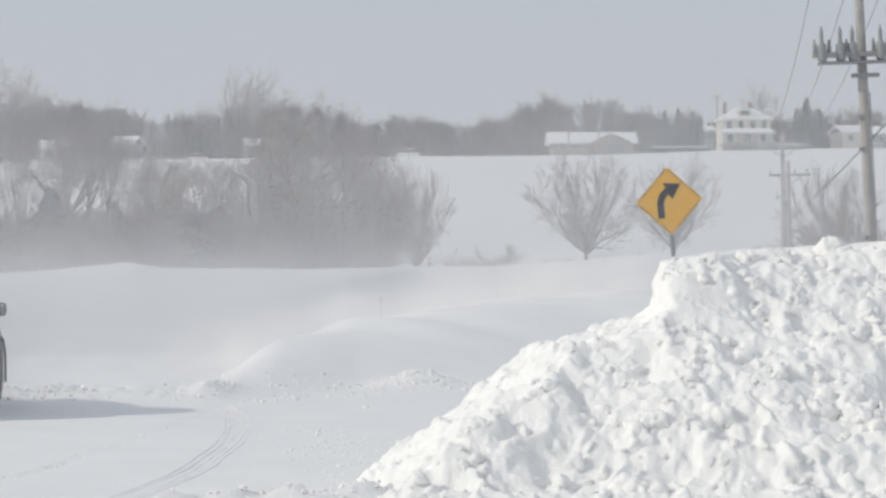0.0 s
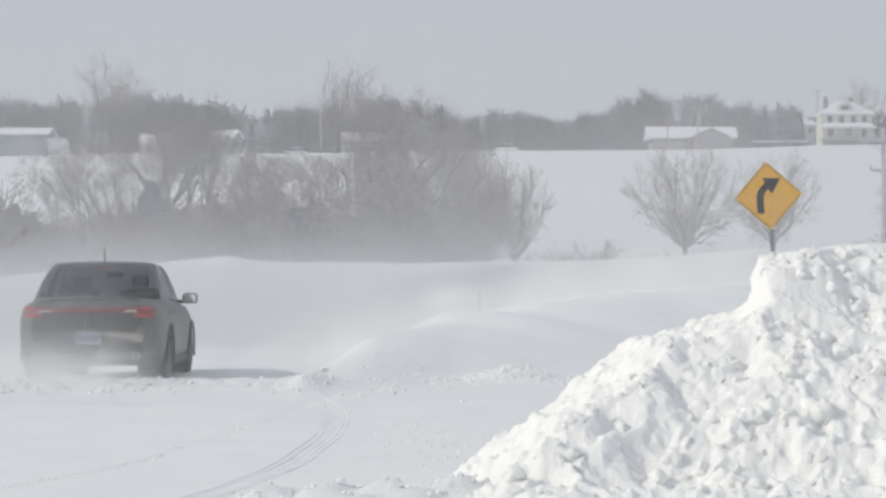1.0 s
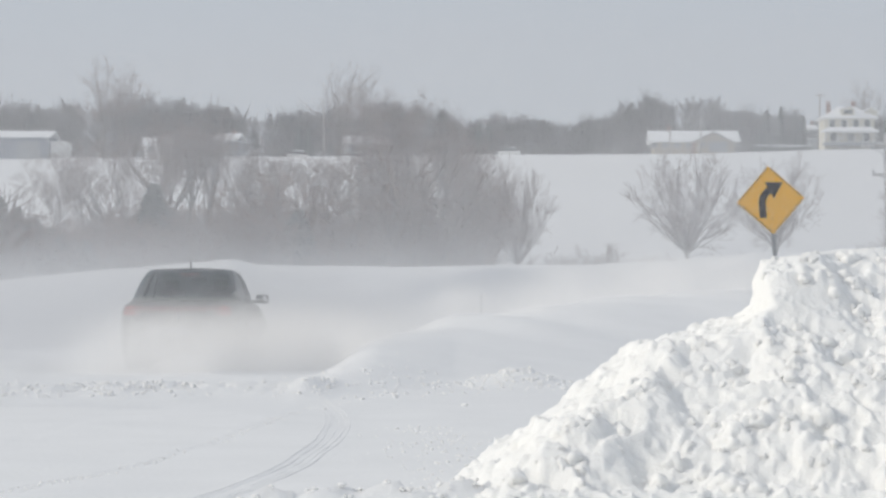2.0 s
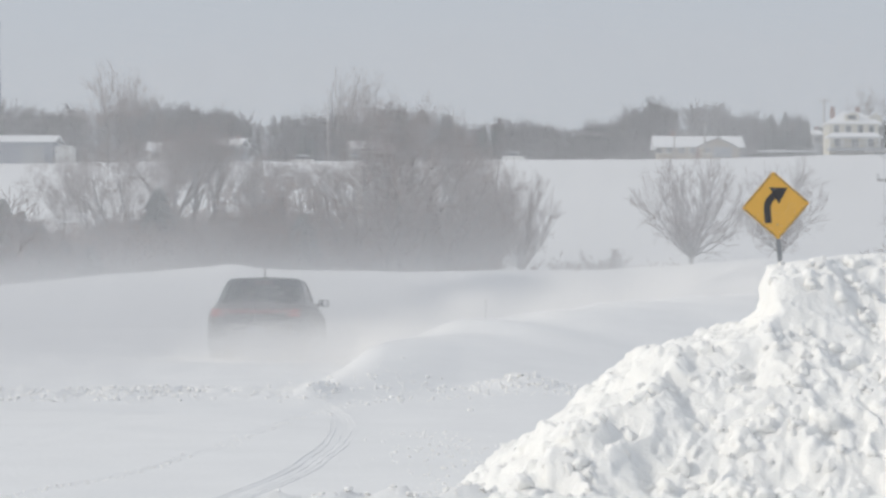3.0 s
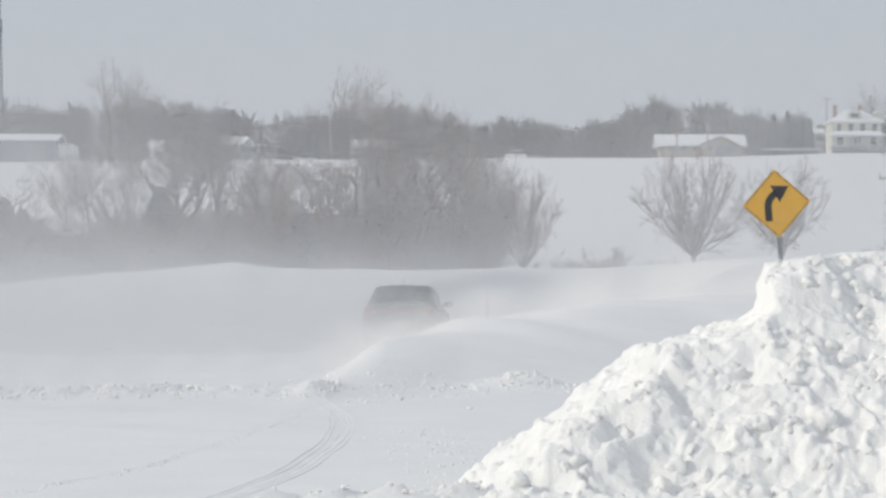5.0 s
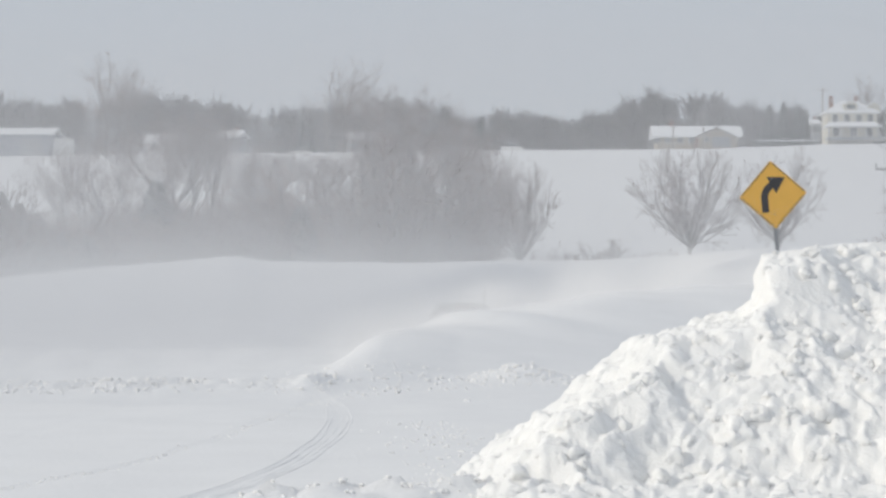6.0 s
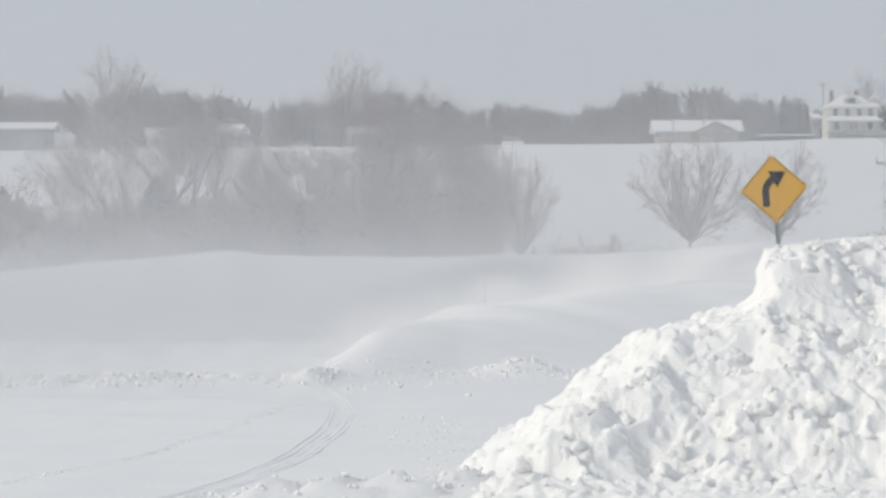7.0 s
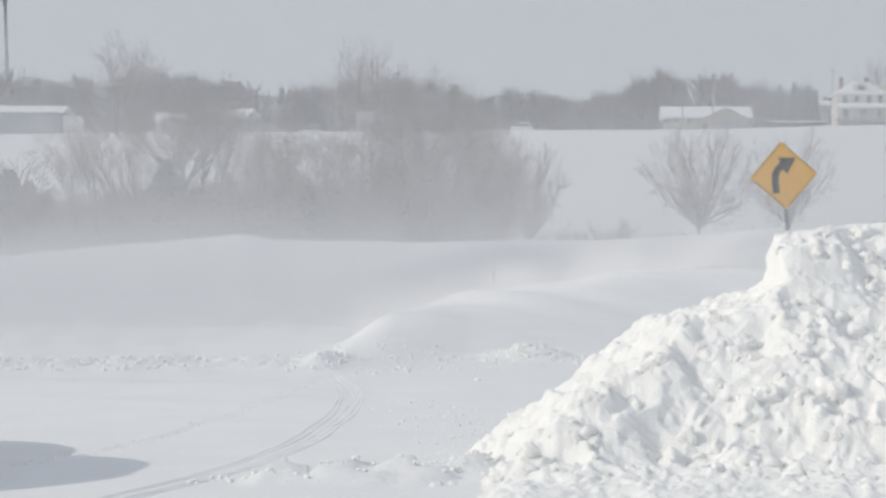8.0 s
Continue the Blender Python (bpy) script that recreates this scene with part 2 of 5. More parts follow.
def ground_z(x, y):
    x, y = np.asarray(x, float), np.asarray(y, float)
    z = 0.03 * value_noise(x * 0.35, y * 0.22, 1) + 0.012 * value_noise(x * 1.3, y * 0.9, 2)
    # far bank, creek hollow, field up to the houses, plateau
    across = x / np.maximum(y, 1) * 100
    bank = np.interp(across, [-30, -18, -14, -10, -2, 3, 12, 25], [1.3, 1.35, 1.75, 2.0, 1.88, 2.0, 2.4, 2.6])
    bank = bank + 0.15 * np.exp(-((across + 8.6) / 0.9) ** 2)
    far = np.interp(y, [58, 72, 85, 92, 112, 160, 260, 400, 480, 500, 700, 3500], [0, 0.35, 1, 1.0, 0, 0, 0, 0, 0, 0, 0, 0])
    creek = np.interp(y, [90, 112, 160, 260, 400, 485, 520, 700, 1200, 3500], [0, 0.7, 3.3, 10.2, 20.6, 26.6, 28.0, 31, 34, 40])
    tilt = np.interp(across, [-20, -5, 5, 14, 22], [-1.0, -0.6, 0.2, 1.2, 1.2])
    z = z + bank * far + creek + tilt * smoothstep(y, 300, 480) + 0.5 * value_noise(x * 0.02, y * 0.02, 5) * smoothstep(y, 110, 200)
    # road hollow beyond the bend
    rx = np.interp(y, ROAD_Y, ROAD_X)
    rz = np.interp(y, ROAD_Y, ROAD_Z)
    near_road = np.exp(-((x - rx) / 3.2) ** 4) * smoothstep(y, 46, 56) * (1 - smoothstep(y, 86, 93))
    z = z * (1 - near_road) + rz * near_road
    # wind drift on the inside of the bend
    cx = [c[0] for c in CREST]
    cy = np.interp(x, cx, [c[1] for c in CREST])
    cz = np.interp(x, cx, [c[2] for c in CREST])
    side = smoothstep(x, -2.1, -0.9)
    front = smoothstep(y, cy - 10.5, cy)
    rear = 1 - smoothstep(y, cy + 0.4, cy + 6.5)
    z = z + cz * side * np.where(y < cy, front, rear) * (1 + 0.08 * value_noise(x * 0.7 + y * 0.5, y * 0.3, 7))
    # low broken windrow left by the plough
    ry = 29.4 + 0.25 * value_noise(x * 0.8, x * 0, 8)
    row = np.exp(-((y - ry - 0.3) / 1.0) ** 2) * (1 - smoothstep(x, -1.7, -1.0)) * smoothstep(x, -9, -6)
    lumps = 0.45 + 0.5 * value_noise(x * 3 + y * 2.2, y * 2.5 - x, 9) + 0.5 * np.abs(value_noise(x * 9 + y * 5, y * 5, 10)) + 0.25 * value_noise(x * 19, y * 11, 13)
    z = z + 0.10 * row * lumps
    foot = np.exp(-((y - 14.15 - 0.2 * value_noise(x * 2, x * 0, 14)) / 0.28) ** 2) * smoothstep(x, -1.25, -1.0) * (1 - smoothstep(x, 0.4, 0.8))
    z = z + 0.16 * foot * (0.6 + 0.4 * value_noise(x * 12, y * 9, 15))
    z = z + 0.06 * np.exp(-((x + 1.62) / 0.16) ** 2 - ((y - 29.6) / 0.7) ** 2)
    # scattered heap beside it
    heap = np.exp(-((x - 0.95) / 0.42) ** 2 - ((y - 32.3) / 1.0) ** 2)
    z = z + 0.20 * heap * (0.7 + 0.5 * np.abs(value_noise(x * 9, y * 6, 11)))
    field = np.exp(-((x + 0.6) / 0.8) ** 2 - ((y - 31.5) / 2.2) ** 2)
    z = z + 0.012 * field * np.abs(value_noise(x * 10, y * 7, 12))
    # tyre tracks
    for pts, depth, width in (
            (((-1.6, 29.0), (-1.2, 26.0), (-0.96, 23.2), (-0.9, 21), (-0.97, 19.2), (-1.19, 15.9), (-1.43, 14.2), (-2.2, 11)), 0.0045, 0.085),
            (((-1.5, 27.5), (-1.39, 25.3), (-1.8, 19.8), (-2.33, 16.3), (-3.2, 12)), 0.002, 0.08),
            (((-3.6, 29.2), (-3.2, 24), (-3.5, 18), (-4.2, 13)), 0.003, 0.09)):
        px = np.interp(y, [p[1] for p in pts][::-1], [p[0] for p in pts][::-1])
        off = x - px
        inside = (y > pts[-1][1]) & (y < pts[0][1])
        tread = np.exp(-(off / width) ** 4) * (0.6 + 0.4 * np.cos(off * 2 * math.pi / 0.085))
        rim = np.exp(-((np.abs(off) - width * 1.35) / 0.04) ** 2)
        z = z + inside * (-depth * tread + depth * 0.5 * rim)
    return z


def build_ground():
    ys = np.concatenate([np.linspace(-400, -20, 14), np.linspace(-18, 11, 20), np.arange(11.4, 13, 0.2), np.arange(13, 36, 0.085),
                         np.arange(36, 60, 0.3), np.arange(60, 130, 0.9), np.geomspace(131, 3400, 90)])
    inner = np.concatenate([np.arange(-7.2, 4.2, 0.05)])
    n = 46
    verts, cols = [], len(inner) + 2 * n
    for y in ys:
        stretch = max(1.0, y / 34)
        w = max(abs(y) * 1.1, 160)
        mid = inner * stretch
        t = np.linspace(0, 1, n + 1)[1:]
        left = mid[0] - (w + mid[0]) * t ** 2.4
        right = mid[-1] + (w - mid[-1]) * t ** 2.4
        xs = np.concatenate([left[::-1], mid, right])
        zs = ground_z(xs, np.full_like(xs, y))
        verts.append(np.stack([xs, np.full_like(xs, y), zs], 1))
    verts = np.concatenate(verts)
    rows = len(ys)
    i = np.arange(rows - 1)[:, None] * cols + np.arange(cols - 1)[None, :]
    faces = np.stack([i, i + 1, i + cols + 1, i + cols], -1).reshape(-1, 4)
    me = mesh_of("ground", verts, faces, SNOW, True)
    tagged(new("ground", me), "snow-covered road and rolling fields with wind drifts", "ground", kind="structure")


build_ground()


def gz(x, y):
    return float(ground_z(np.array([x]), np.array([y]))[0])


def chunk_mesh(seed, detail):
    """A broken lump of packed snow: a pitted ball cut by a few rough faces."""
    rng = np.random.default_rng(900 + seed)
    bm = bmesh.new()
    bmesh.ops.create_icosphere(bm, subdivisions=detail, radius=1)
    cuts = [(Vector(rng.normal(0, 1, 3)).normalized(), rng.uniform(0.55, 0.85)) for _ in range(7)]
    off = Vector(rng.uniform(-50, 50, 3))
    for v in bm.verts:
        d = v.co.normalized()
        r = 1.0
        for n, h in cuts:
            c = d.dot(n)
            if c > 0.05:
                r = min(r, h / c)
        p = d * r
        r *= 0.9 + 0.22 * noise.noise(p * 1.9 + off) + 0.17 * noise.noise(p * 4.3 + off) + 0.16 * abs(noise.noise(p * 7.5 + off)) + 0.07 * noise.noise(p * 15 + off)
        v.co = d * r * 0.08
    return bm_mesh("snow_chunk", bm, PILE_SNOW, True)


def build_pile():
    """The ploughed bank: a steep slope with a cut block on top, broken into fragments of all sizes."""
    rng = np.random.default_rng(4)
    step, long = 0.0105, 0.0115
    xs, ys = np.arange(-1.5, 4.6, step), np.arange(12.3, 17.9, long)
    X, Y = np.meshgrid(xs, ys)
    wob = 0.16 * value_noise(X * 1.4, Y * 1.1, 21) + 0.09 * value_noise(X * 3.3, Y * 3, 22)
    left = np.interp(X + wob * 0.55, [-1.2, -0.3, 0.10, 0.32, 0.60, 0.80, 1.06, 1.24, 1.6, 1.93, 2.0, 2.03, 2.6, 4.0, 6],
                     [-0.35, -0.16, -0.03, 0.13, 0.36, 0.50, 0.70, 0.86, 0.93, 1.03, 1.12, 1.43, 1.50, 1.58, 1.65])
    front = (Y - 13.35 + wob * 0.9 + 0.05 * np.minimum(X - 1.6, 0)) * 0.62
    front = np.maximum(front, 0.03 + (Y - 12.6 + wob) * 0.12)
    k = 0.05
    Z = -k * np.log(np.exp(-left / k) + np.exp(-front / k))
    on = np.clip(Z / 0.15, 0, 1)
    capped = smoothstep(left, 1.25, 1.4) * smoothstep(front - left, -0.02, 0.1)
    # lobes and gullies
    for f, a, seed in ((1.6, 0.03, 31), (3.6, 0.10, 32), (7.5, 0.045, 33), (15, 0.022, 34), (29, 0.012, 35)):
        rid = 0.75 - np.abs(value_noise(X * f + 0.6 * value_noise(X * f, Y * f, seed + 20), Y * f * 0.9 + 0.25 * X * f, seed)) * 2
        Z += on * a * rid * 0.5 * (1 - 0.8 * capped)
    Z = Z * (1 - smoothstep(Y, 16.2, 17.6)) - 0.1 * smoothstep(Y, 16.4, 17.6)
    base = Z.copy()
    for count, r0, r1, sink in ((30, 0.05, 0.11, 0.6), (1300, 0.02, 0.05, 0.4), (14000, 0.009, 0.024, 0.25)):
        for _ in range(count):
            cx, cy, r = rng.uniform(-1.0, 4.5), rng.uniform(12.6, 17.0), rng.uniform(r0, r1)
            i0, j0 = int((cx - xs[0]) / step), int((cy - ys[0]) / long)
            b0 = base[j0, i0]
            if b0 < 0.01 or (capped[j0, i0] > 0.5 and (r > 0.05 or rng.random() < 0.6)):
                continue
            wi, wj = int(r * 1.5 / step) + 1, int(r * 1.5 / long) + 1
            sl = (slice(max(j0 - wj, 0), j0 + wj + 1), slice(max(i0 - wi, 0), i0 + wi + 1))
            dx, dy = (X[sl] - cx) / r, (Y[sl] - cy) / r
            a, p, asp = rng.uniform(0, 3.14), rng.uniform(1.6, 3.0), rng.uniform(0.7, 1.4)
            ex, ey = (dx * math.cos(a) + dy * math.sin(a)) * asp, (-dx * math.sin(a) + dy * math.cos(a)) / asp
            q = np.clip(1 - np.abs(ex) ** p - np.abs(ey) ** p, 0, 1)
            slope = base[sl] - b0
            top = base[sl] - 0.55 * slope + r * (q ** rng.uniform(0.45, 0.8) * rng.uniform(0.7, 1.2) - sink + rng.normal(0, 0.35) * ex + rng.normal(0, 0.3) * ey)
            Z[sl] = np.where(q > 0.01, np.maximum(Z[sl], top), Z[sl])
    # settled and wind-worn: the sharpest creases filled
    for _ in range(2):
        Z[1:-1, 1:-1] = 0.4 * Z[1:-1, 1:-1] + 0.15 * (Z[:-2, 1:-1] + Z[2:, 1:-1] + Z[1:-1, :-2] + Z[1:-1, 2:])
    Z += on * (0.008 * value_noise(X * 15, Y * 15, 23) + 0.007 * value_noise(X * 31, Y * 31, 24) + 0.005 * np.abs(value_noise(X * 47, Y * 44, 28)))
    # the flat cut top of the block
    cut = np.interp(X, [1.95, 2.08, 2.6, 4.0, 6], [1.39, 1.42, 1.485, 1.565, 1.63]) + 0.012 * value_noise(X * 5, Y * 5, 41) + 0.006 * value_noise(X * 17, Y * 17, 42)
    Z = np.where(X > 1.9, np.minimum(Z, cut), Z)
    shift_x = on * (0.018 * value_noise(X * 7 + Z * 7, Y * 7 + Z * 5, 25) + 0.006 * value_noise(X * 21, Y * 21 + Z * 20, 26))
    shift_y = on * (0.015 * value_noise(X * 8 + Z * 6, Y * 6 - Z * 8, 27))
    # a hollow under a clod, pushed into the slope
    col = int((1.14 - xs[0]) / step)
    row = int(np.argmax(Z[:, col] > 1.25 - 0.04 * ys))
    shift_y += 0.11 * np.exp(-((X - 1.14) / 0.052) ** 6 - ((Y - ys[row]) / 0.055) ** 6)
    verts = np.stack([X + shift_x, Y + shift_y, Z], -1).reshape(-1, 3)
    c, r = len(xs), len(ys)
    i = np.arange(r - 1)[:, None] * c + np.arange(c - 1)[None, :]
    faces = np.stack([i, i + 1, i + c + 1, i + c], -1).reshape(-1, 4)
    keep = verts[faces][:, :, 2].max(1) > -0.02
    me = mesh_of("snowbank", verts, faces[keep], PILE_SNOW, True)
    bank = tagged(new("snowbank", me), "tall bank of lumpy ploughed snow beside the road", "snowbank")

    def lay(x, y, r, shape, sink):
        z = float(Z[min(max(int((y - ys[0]) / long), 0), len(ys) - 1), min(max(int((x - xs[0]) / step), 0), len(xs) - 1)])
        turn = Matrix.Rotation(rng.uniform(0, 6.28), 4, "Z") @ Matrix.Rotation(rng.uniform(0, 6.28), 4, "X")
        k = r / 0.08
        size = Matrix.Diagonal((k * rng.uniform(0.8, 1.25), k * rng.uniform(0.8, 1.2), k * rng.uniform(0.7, 1.1), 1))
        part("snow_chunk", shape, bank, at=Matrix.Translation((x, y, max(z, 0.0) + r * sink)) @ turn @ size)
    big = [chunk_mesh(n, 4) for n in range(6)]
    small = [chunk_mesh(20 + n, 3) for n in range(8)]
    done = 0
    for count, r0, r1, shapes, sink in ((26, 0.075, 0.14, big, -0.5), (70, 0.04, 0.07, small, -0.35), (170, 0.018, 0.036, small, -0.1)):
        done = 0
        while done < count:
            x, y = rng.uniform(-0.3, 3.4), rng.uniform(13.2, 16.0)
            i0, j0 = int((x - xs[0]) / step), int((y - ys[0]) / long)
            if base[j0, i0] < 0.03 or left[j0, i0] < front[j0, i0] - 0.05 or (capped[j0, i0] > 0.1 and r1 > 0.05):
                continue
            lay(x, y, rng.uniform(r0, r1), shapes[done % len(shapes)], sink)
            done += 1
    # lumps rolled out along the foot, and the large smooth one among them
    for n in range(16):
        lay(rng.uniform(-0.6, 0.5), 13.75 + rng.normal(0, 0.14), rng.uniform(0.025, 0.075), small[n % 8], -0.1)
    lay(1.26, 13.5, 0.14, big[2], -0.3)


build_pile()


def build_tracks():
    """Tread ridges pressed up along the curved wheel tracks."""
    main = ((-1.55, 29.0), (-1.2, 26.0), (-0.98, 23.2), (-0.92, 21), (-0.97, 19.2), (-1.19, 15.9), (-1.43, 14.2), (-2.2, 11.5))
    faint = ((-1.45, 26.5), (-1.39, 25.3), (-1.8, 19.8), (-2.33, 16.3), (-3.2, 12.5))
    k = 0
    for line, offsets, r in ((main, (-0.10, -0.055, 0.02, 0.075, 0.12), 0.003), (faint, (-0.06, 0.03), 0.0012)):
        ys = np.linspace(line[0][1], line[-1][1], 70)
        px, py = [p[0] for p in line][::-1], [p[1] for p in line][::-1]
        for o in offsets:
            pts = []
            for y in ys:
                x = float(np.mean([np.interp(y + e, py, px) for e in (-1.2, -0.6, 0, 0.6, 1.2)])) + o + 0.02 * noise.noise((y * 0.5, o * 9, 0))
                pts.append((x, float(y), gz(x, float(y)) + r * (0.2 + 0.9 * noise.noise((y * 1.7, k * 3.0, 1.0)))))
            k += 1
            tagged(new("tyre_track", rod("tyre_track", pts, r, SNOW, 6)), "thin tread ridge of a wheel track in packed snow", "tyre track", kind="structure")


build_tracks()


# ---- roadside sign ----
def build_sign(at):
    sign = thing("curve_warning_sign", "yellow diamond warning sign with black right-curve arrow on a steel post", "road sign", at=at)
    h, half = 2.98, 0.487
    tilt = Matrix.Translation((0, 0, h)) @ Matrix.Rotation(radians(45), 4, "Y")

    def plate(name, size, thick, y, mat):
        bm = bmesh.new()
        bmesh.ops.create_cube(bm, size=1)
        for v in bm.verts:
            v.co = Vector((v.co.x * size, v.co.y * thick, v.co.z * size))
        up = [e for e in bm.edges if abs(e.verts[0].co.y - e.verts[1].co.y) > thick * 0.5]
        bmesh.ops.bevel(bm, geom=up, offset=0.05, segments=4, affect="EDGES", profile=0.5)
        bmesh.ops.transform(bm, matrix=tilt @ Matrix.Translation((0, y, 0)), verts=bm.verts)
        return bm_mesh(name, bm, mat)
    part("panel", plate("panel", half * 2, 0.006, 0, SIGN_YELLOW), sign)
    # thin black border set in from the edge
    for i in range(4):
        turn = Matrix.Translation((0, 0, h)) @ Matrix.Rotation(radians(45 + 90 * i), 4, "Y")
        bar = box("border_line", (half * 2 - 0.12, 0.003, 0.012), SIGN_BLACK, (0, -0.0055, half - 0.022))
        bar.transform(turn)
        part("border_line", bar, sign)
    # arrow: a bent shaft with a broad head
    verts, faces = [], []
    path = []
    for k in range(13):
        a = k / 12
        if a < 0.35:
            path.append((-0.178, -0.34 + a / 0.35 * 0.28))
        else:
            b = (a - 0.35) / 0.65 * radians(66)
            path.append((-0.178 + 0.33 * (1 - math.cos(b)), -0.06 + 0.30 * math.sin(b)))
    for k, (px, pz) in enumerate(path):
        q, p = path[min(k + 1, 12)], path[max(k - 1, 0)]
        d = Vector((q[0] - p[0], q[1] - p[1])).normalized()
        n = Vector((-d.y, d.x)) * 0.07
        for s in (1, -1):
            for y in (-0.0085, -0.004):
                verts.append((px + n.x * s, y, h + pz + n.y * s))
    for k in range(12):
        o = k * 4
        faces += [(o, o + 4, o + 6, o + 2), (o, o + 1, o + 5, o + 4), (o + 2, o + 6, o + 7, o + 3)]
    faces += [(0, 2, 3, 1), (48, 49, 51, 50)]
    tip = Vector(path[-1])
    d = Vector((path[-1][0] - path[-2][0], path[-1][1] - path[-2][1])).normalized()
    n = Vector((-d.y, d.x))
    tri = [tip + n * 0.19 - d * 0.04, tip + d * 0.27, tip - n * 0.19 - d * 0.04]
    o = len(verts)
    verts += [(p.x, -0.0085, h + p.y) for p in tri] + [(p.x, -0.004, h + p.y) for p in tri]
    faces += [(o, o + 1, o + 2), (o, o + 3, o + 4, o + 1), (o + 1, o + 4, o + 5, o + 2), (o + 2, o + 5, o + 3, o)]
    part("arrow", mesh_of("arrow", verts, faces, SIGN_BLACK), sign, "black right-curve arrow")
    post = box("post", (0.08, 0.045, 3.7), STEEL, (0, 0.03, 1.75), 0.006)
    part("post", post, sign)
    for z in (2.6, 3.3):
        part("bolt", lathe("bolt", [(0, 0.0), (0.014, 0.0), (0.014, 0.012), (0, 0.014)], STEEL, 8), sign, at=Matrix.Translation((0, -0.004, z)) @ Matrix.Rotation(radians(90), 4, "X"))


build_sign(pose(6.72, 50, 0, 0, -4.6, 0) @ pose(0, 0, 0, 0, 0, 4))


# ---- poles and wires ----
def insulator(parent, x, y, z, scale=1.0, mat=None):
    prof = [(0, 0), (0.05, 0), (0.05, 0.05), (0.02, 0.06), (0.06, 0.1), (0.02, 0.14), (0.055, 0.18), (0.02, 0.22), (0.03, 0.28), (0, 0.29)]
    part("insulator", lathe("insulator", [(r * scale, h * scale) for r, h in prof], mat or DARK_GREY, 10), parent, at=Matrix.Translation((x, y, z)))


def build_near_pole(at):
    pole = thing("utility_pole", "tall weathered wooden utility pole carrying switchgear on a crossarm", "utility pole", "utility poles", at)
    part("shaft", rod("shaft", [(0, 0, -1), (0, 0, 3), (0, 0, 7), (0, 0, 12)], [0.14, 0.135, 0.12, 0.1], POLE_WOOD, 16), pole)
    part("crossarm", box("crossarm", (2.5, 0.11, 0.13), POLE_WOOD, (-0.1, -0.2, 6.75), 0.012), pole)
    part("crossarm", box("crossarm", (2.6, 0.11, 0.13), POLE_WOOD, (-0.05, -0.2, 8.55), 0.012), pole)
    part("platform", box("platform", (2.3, 0.35, 0.07), STEEL, (0, -0.15, 6.55), 0.01), pole, "galvanised equipment bracket")
    part("brace", box("brace", (0.7, 0.12, 0.1), STEEL, (0, -0.2, 6.22), 0.01), pole)
    for x in (-1.1, -0.62, -0.3, -0.02 + 0.45, 0.8, 1.1):
        part("switch_tank", lathe("switch_tank", [(0, 0), (0.11, 0), (0.12, 0.05), (0.12, 0.36), (0.1, 0.42), (0.045, 0.45), (0.06, 0.5), (0.04, 0.55), (0.06, 0.6), (0.04, 0.65),
                                                   (0.06, 0.7), (0.035, 0.76), (0.02, 0.86), (0, 0.87)], DARK_GREY, 12), pole, "grey switch tank with ribbed bushing", at=Matrix.Translation((x, -0.22, 6.6)))
    for x in (-1.28, -0.9, -0.45, 0.25, 0.62, 0.95):
        insulator(pole, x, -0.2, 6.82, 1.1)
    for x in (-1.25, -0.55, 0.6, 1.2):
        insulator(pole, x, -0.2, 8.2, 1.0)
    part("riser", rod("riser", [(0.13, -0.1, -0.5), (0.13, -0.1, 5.8)], 0.014, STEEL, 8), pole)
    for z in (4.4, 5.2, 2.2):
        part("bracket", box("bracket", (0.12, 0.14, 0.1), STEEL, (-0.14, -0.1, z), 0.01), pole)


def build_far_pole(at, height, arm_z, arm, label):
    pole = thing("utility_pole", label, "utility pole", "utility poles", at)
    part("shaft", rod("shaft", [(0, 0, -1), (0, 0, height * 0.5), (0, 0, height)], [0.13, 0.11, 0.09], POLE_WOOD, 12), pole)
    part("crossarm", box("crossarm", (arm, 0.1, 0.12), POLE_WOOD, (0.05, -0.12, arm_z), 0.01), pole)
    for k in range(4):
        insulator(pole, (k - 1.5) * arm * 0.3, -0.12, arm_z + 0.06, 0.8)
    for s in (-1, 1):
        part("brace", rod("brace", [(0, -0.1, arm_z - 0.5), (s * arm * 0.28, -0.12, arm_z - 0.05)], 0.02, STEEL, 6), pole)
    part("cutout", box("cutout", (0.14, 0.14, 0.35), DARK_GREY, (0.1, -0.14, arm_z - 2.6), 0.02), pole)


NP = (13.16, 62.0)
build_near_pole(pose(NP[0], NP[1], gz(*NP), 0, -2.6, 8))
build_far_pole(pose(19.75, 112, 1.0, 0, -1, 6), 7.1, 6.55, 2.5, "thin wooden power pole with a snowy crossarm")
build_far_pole(pose(20.35, 114, 1.0, 0, -1, 6), 6.0, 5.35, 1.95, "shorter wooden power pole with one crossarm")


def wire(a, b, sag, r=0.008):
    pts = [Vector(a).lerp(Vector(b), k / 16) - Vector((0, 0, sag * 4 * (k / 16) * (1 - k / 16))) for k in range(17)]
    tagged(new("power_line", rod("power_line", pts, r, WIRE, 6)), "thin black overhead power line between poles", "cable", "power lines")


for k in range(3):
    wire((11.6 + 0.9 * k, 61.8, gz(*NP) + 8.5), (18.9 + 0.75 * k, 111.9, 7.7), 0.7)
wire((20.35, 113.9, 4.35), (14.6, 58.0, 7.2), 0.15, 0.022)


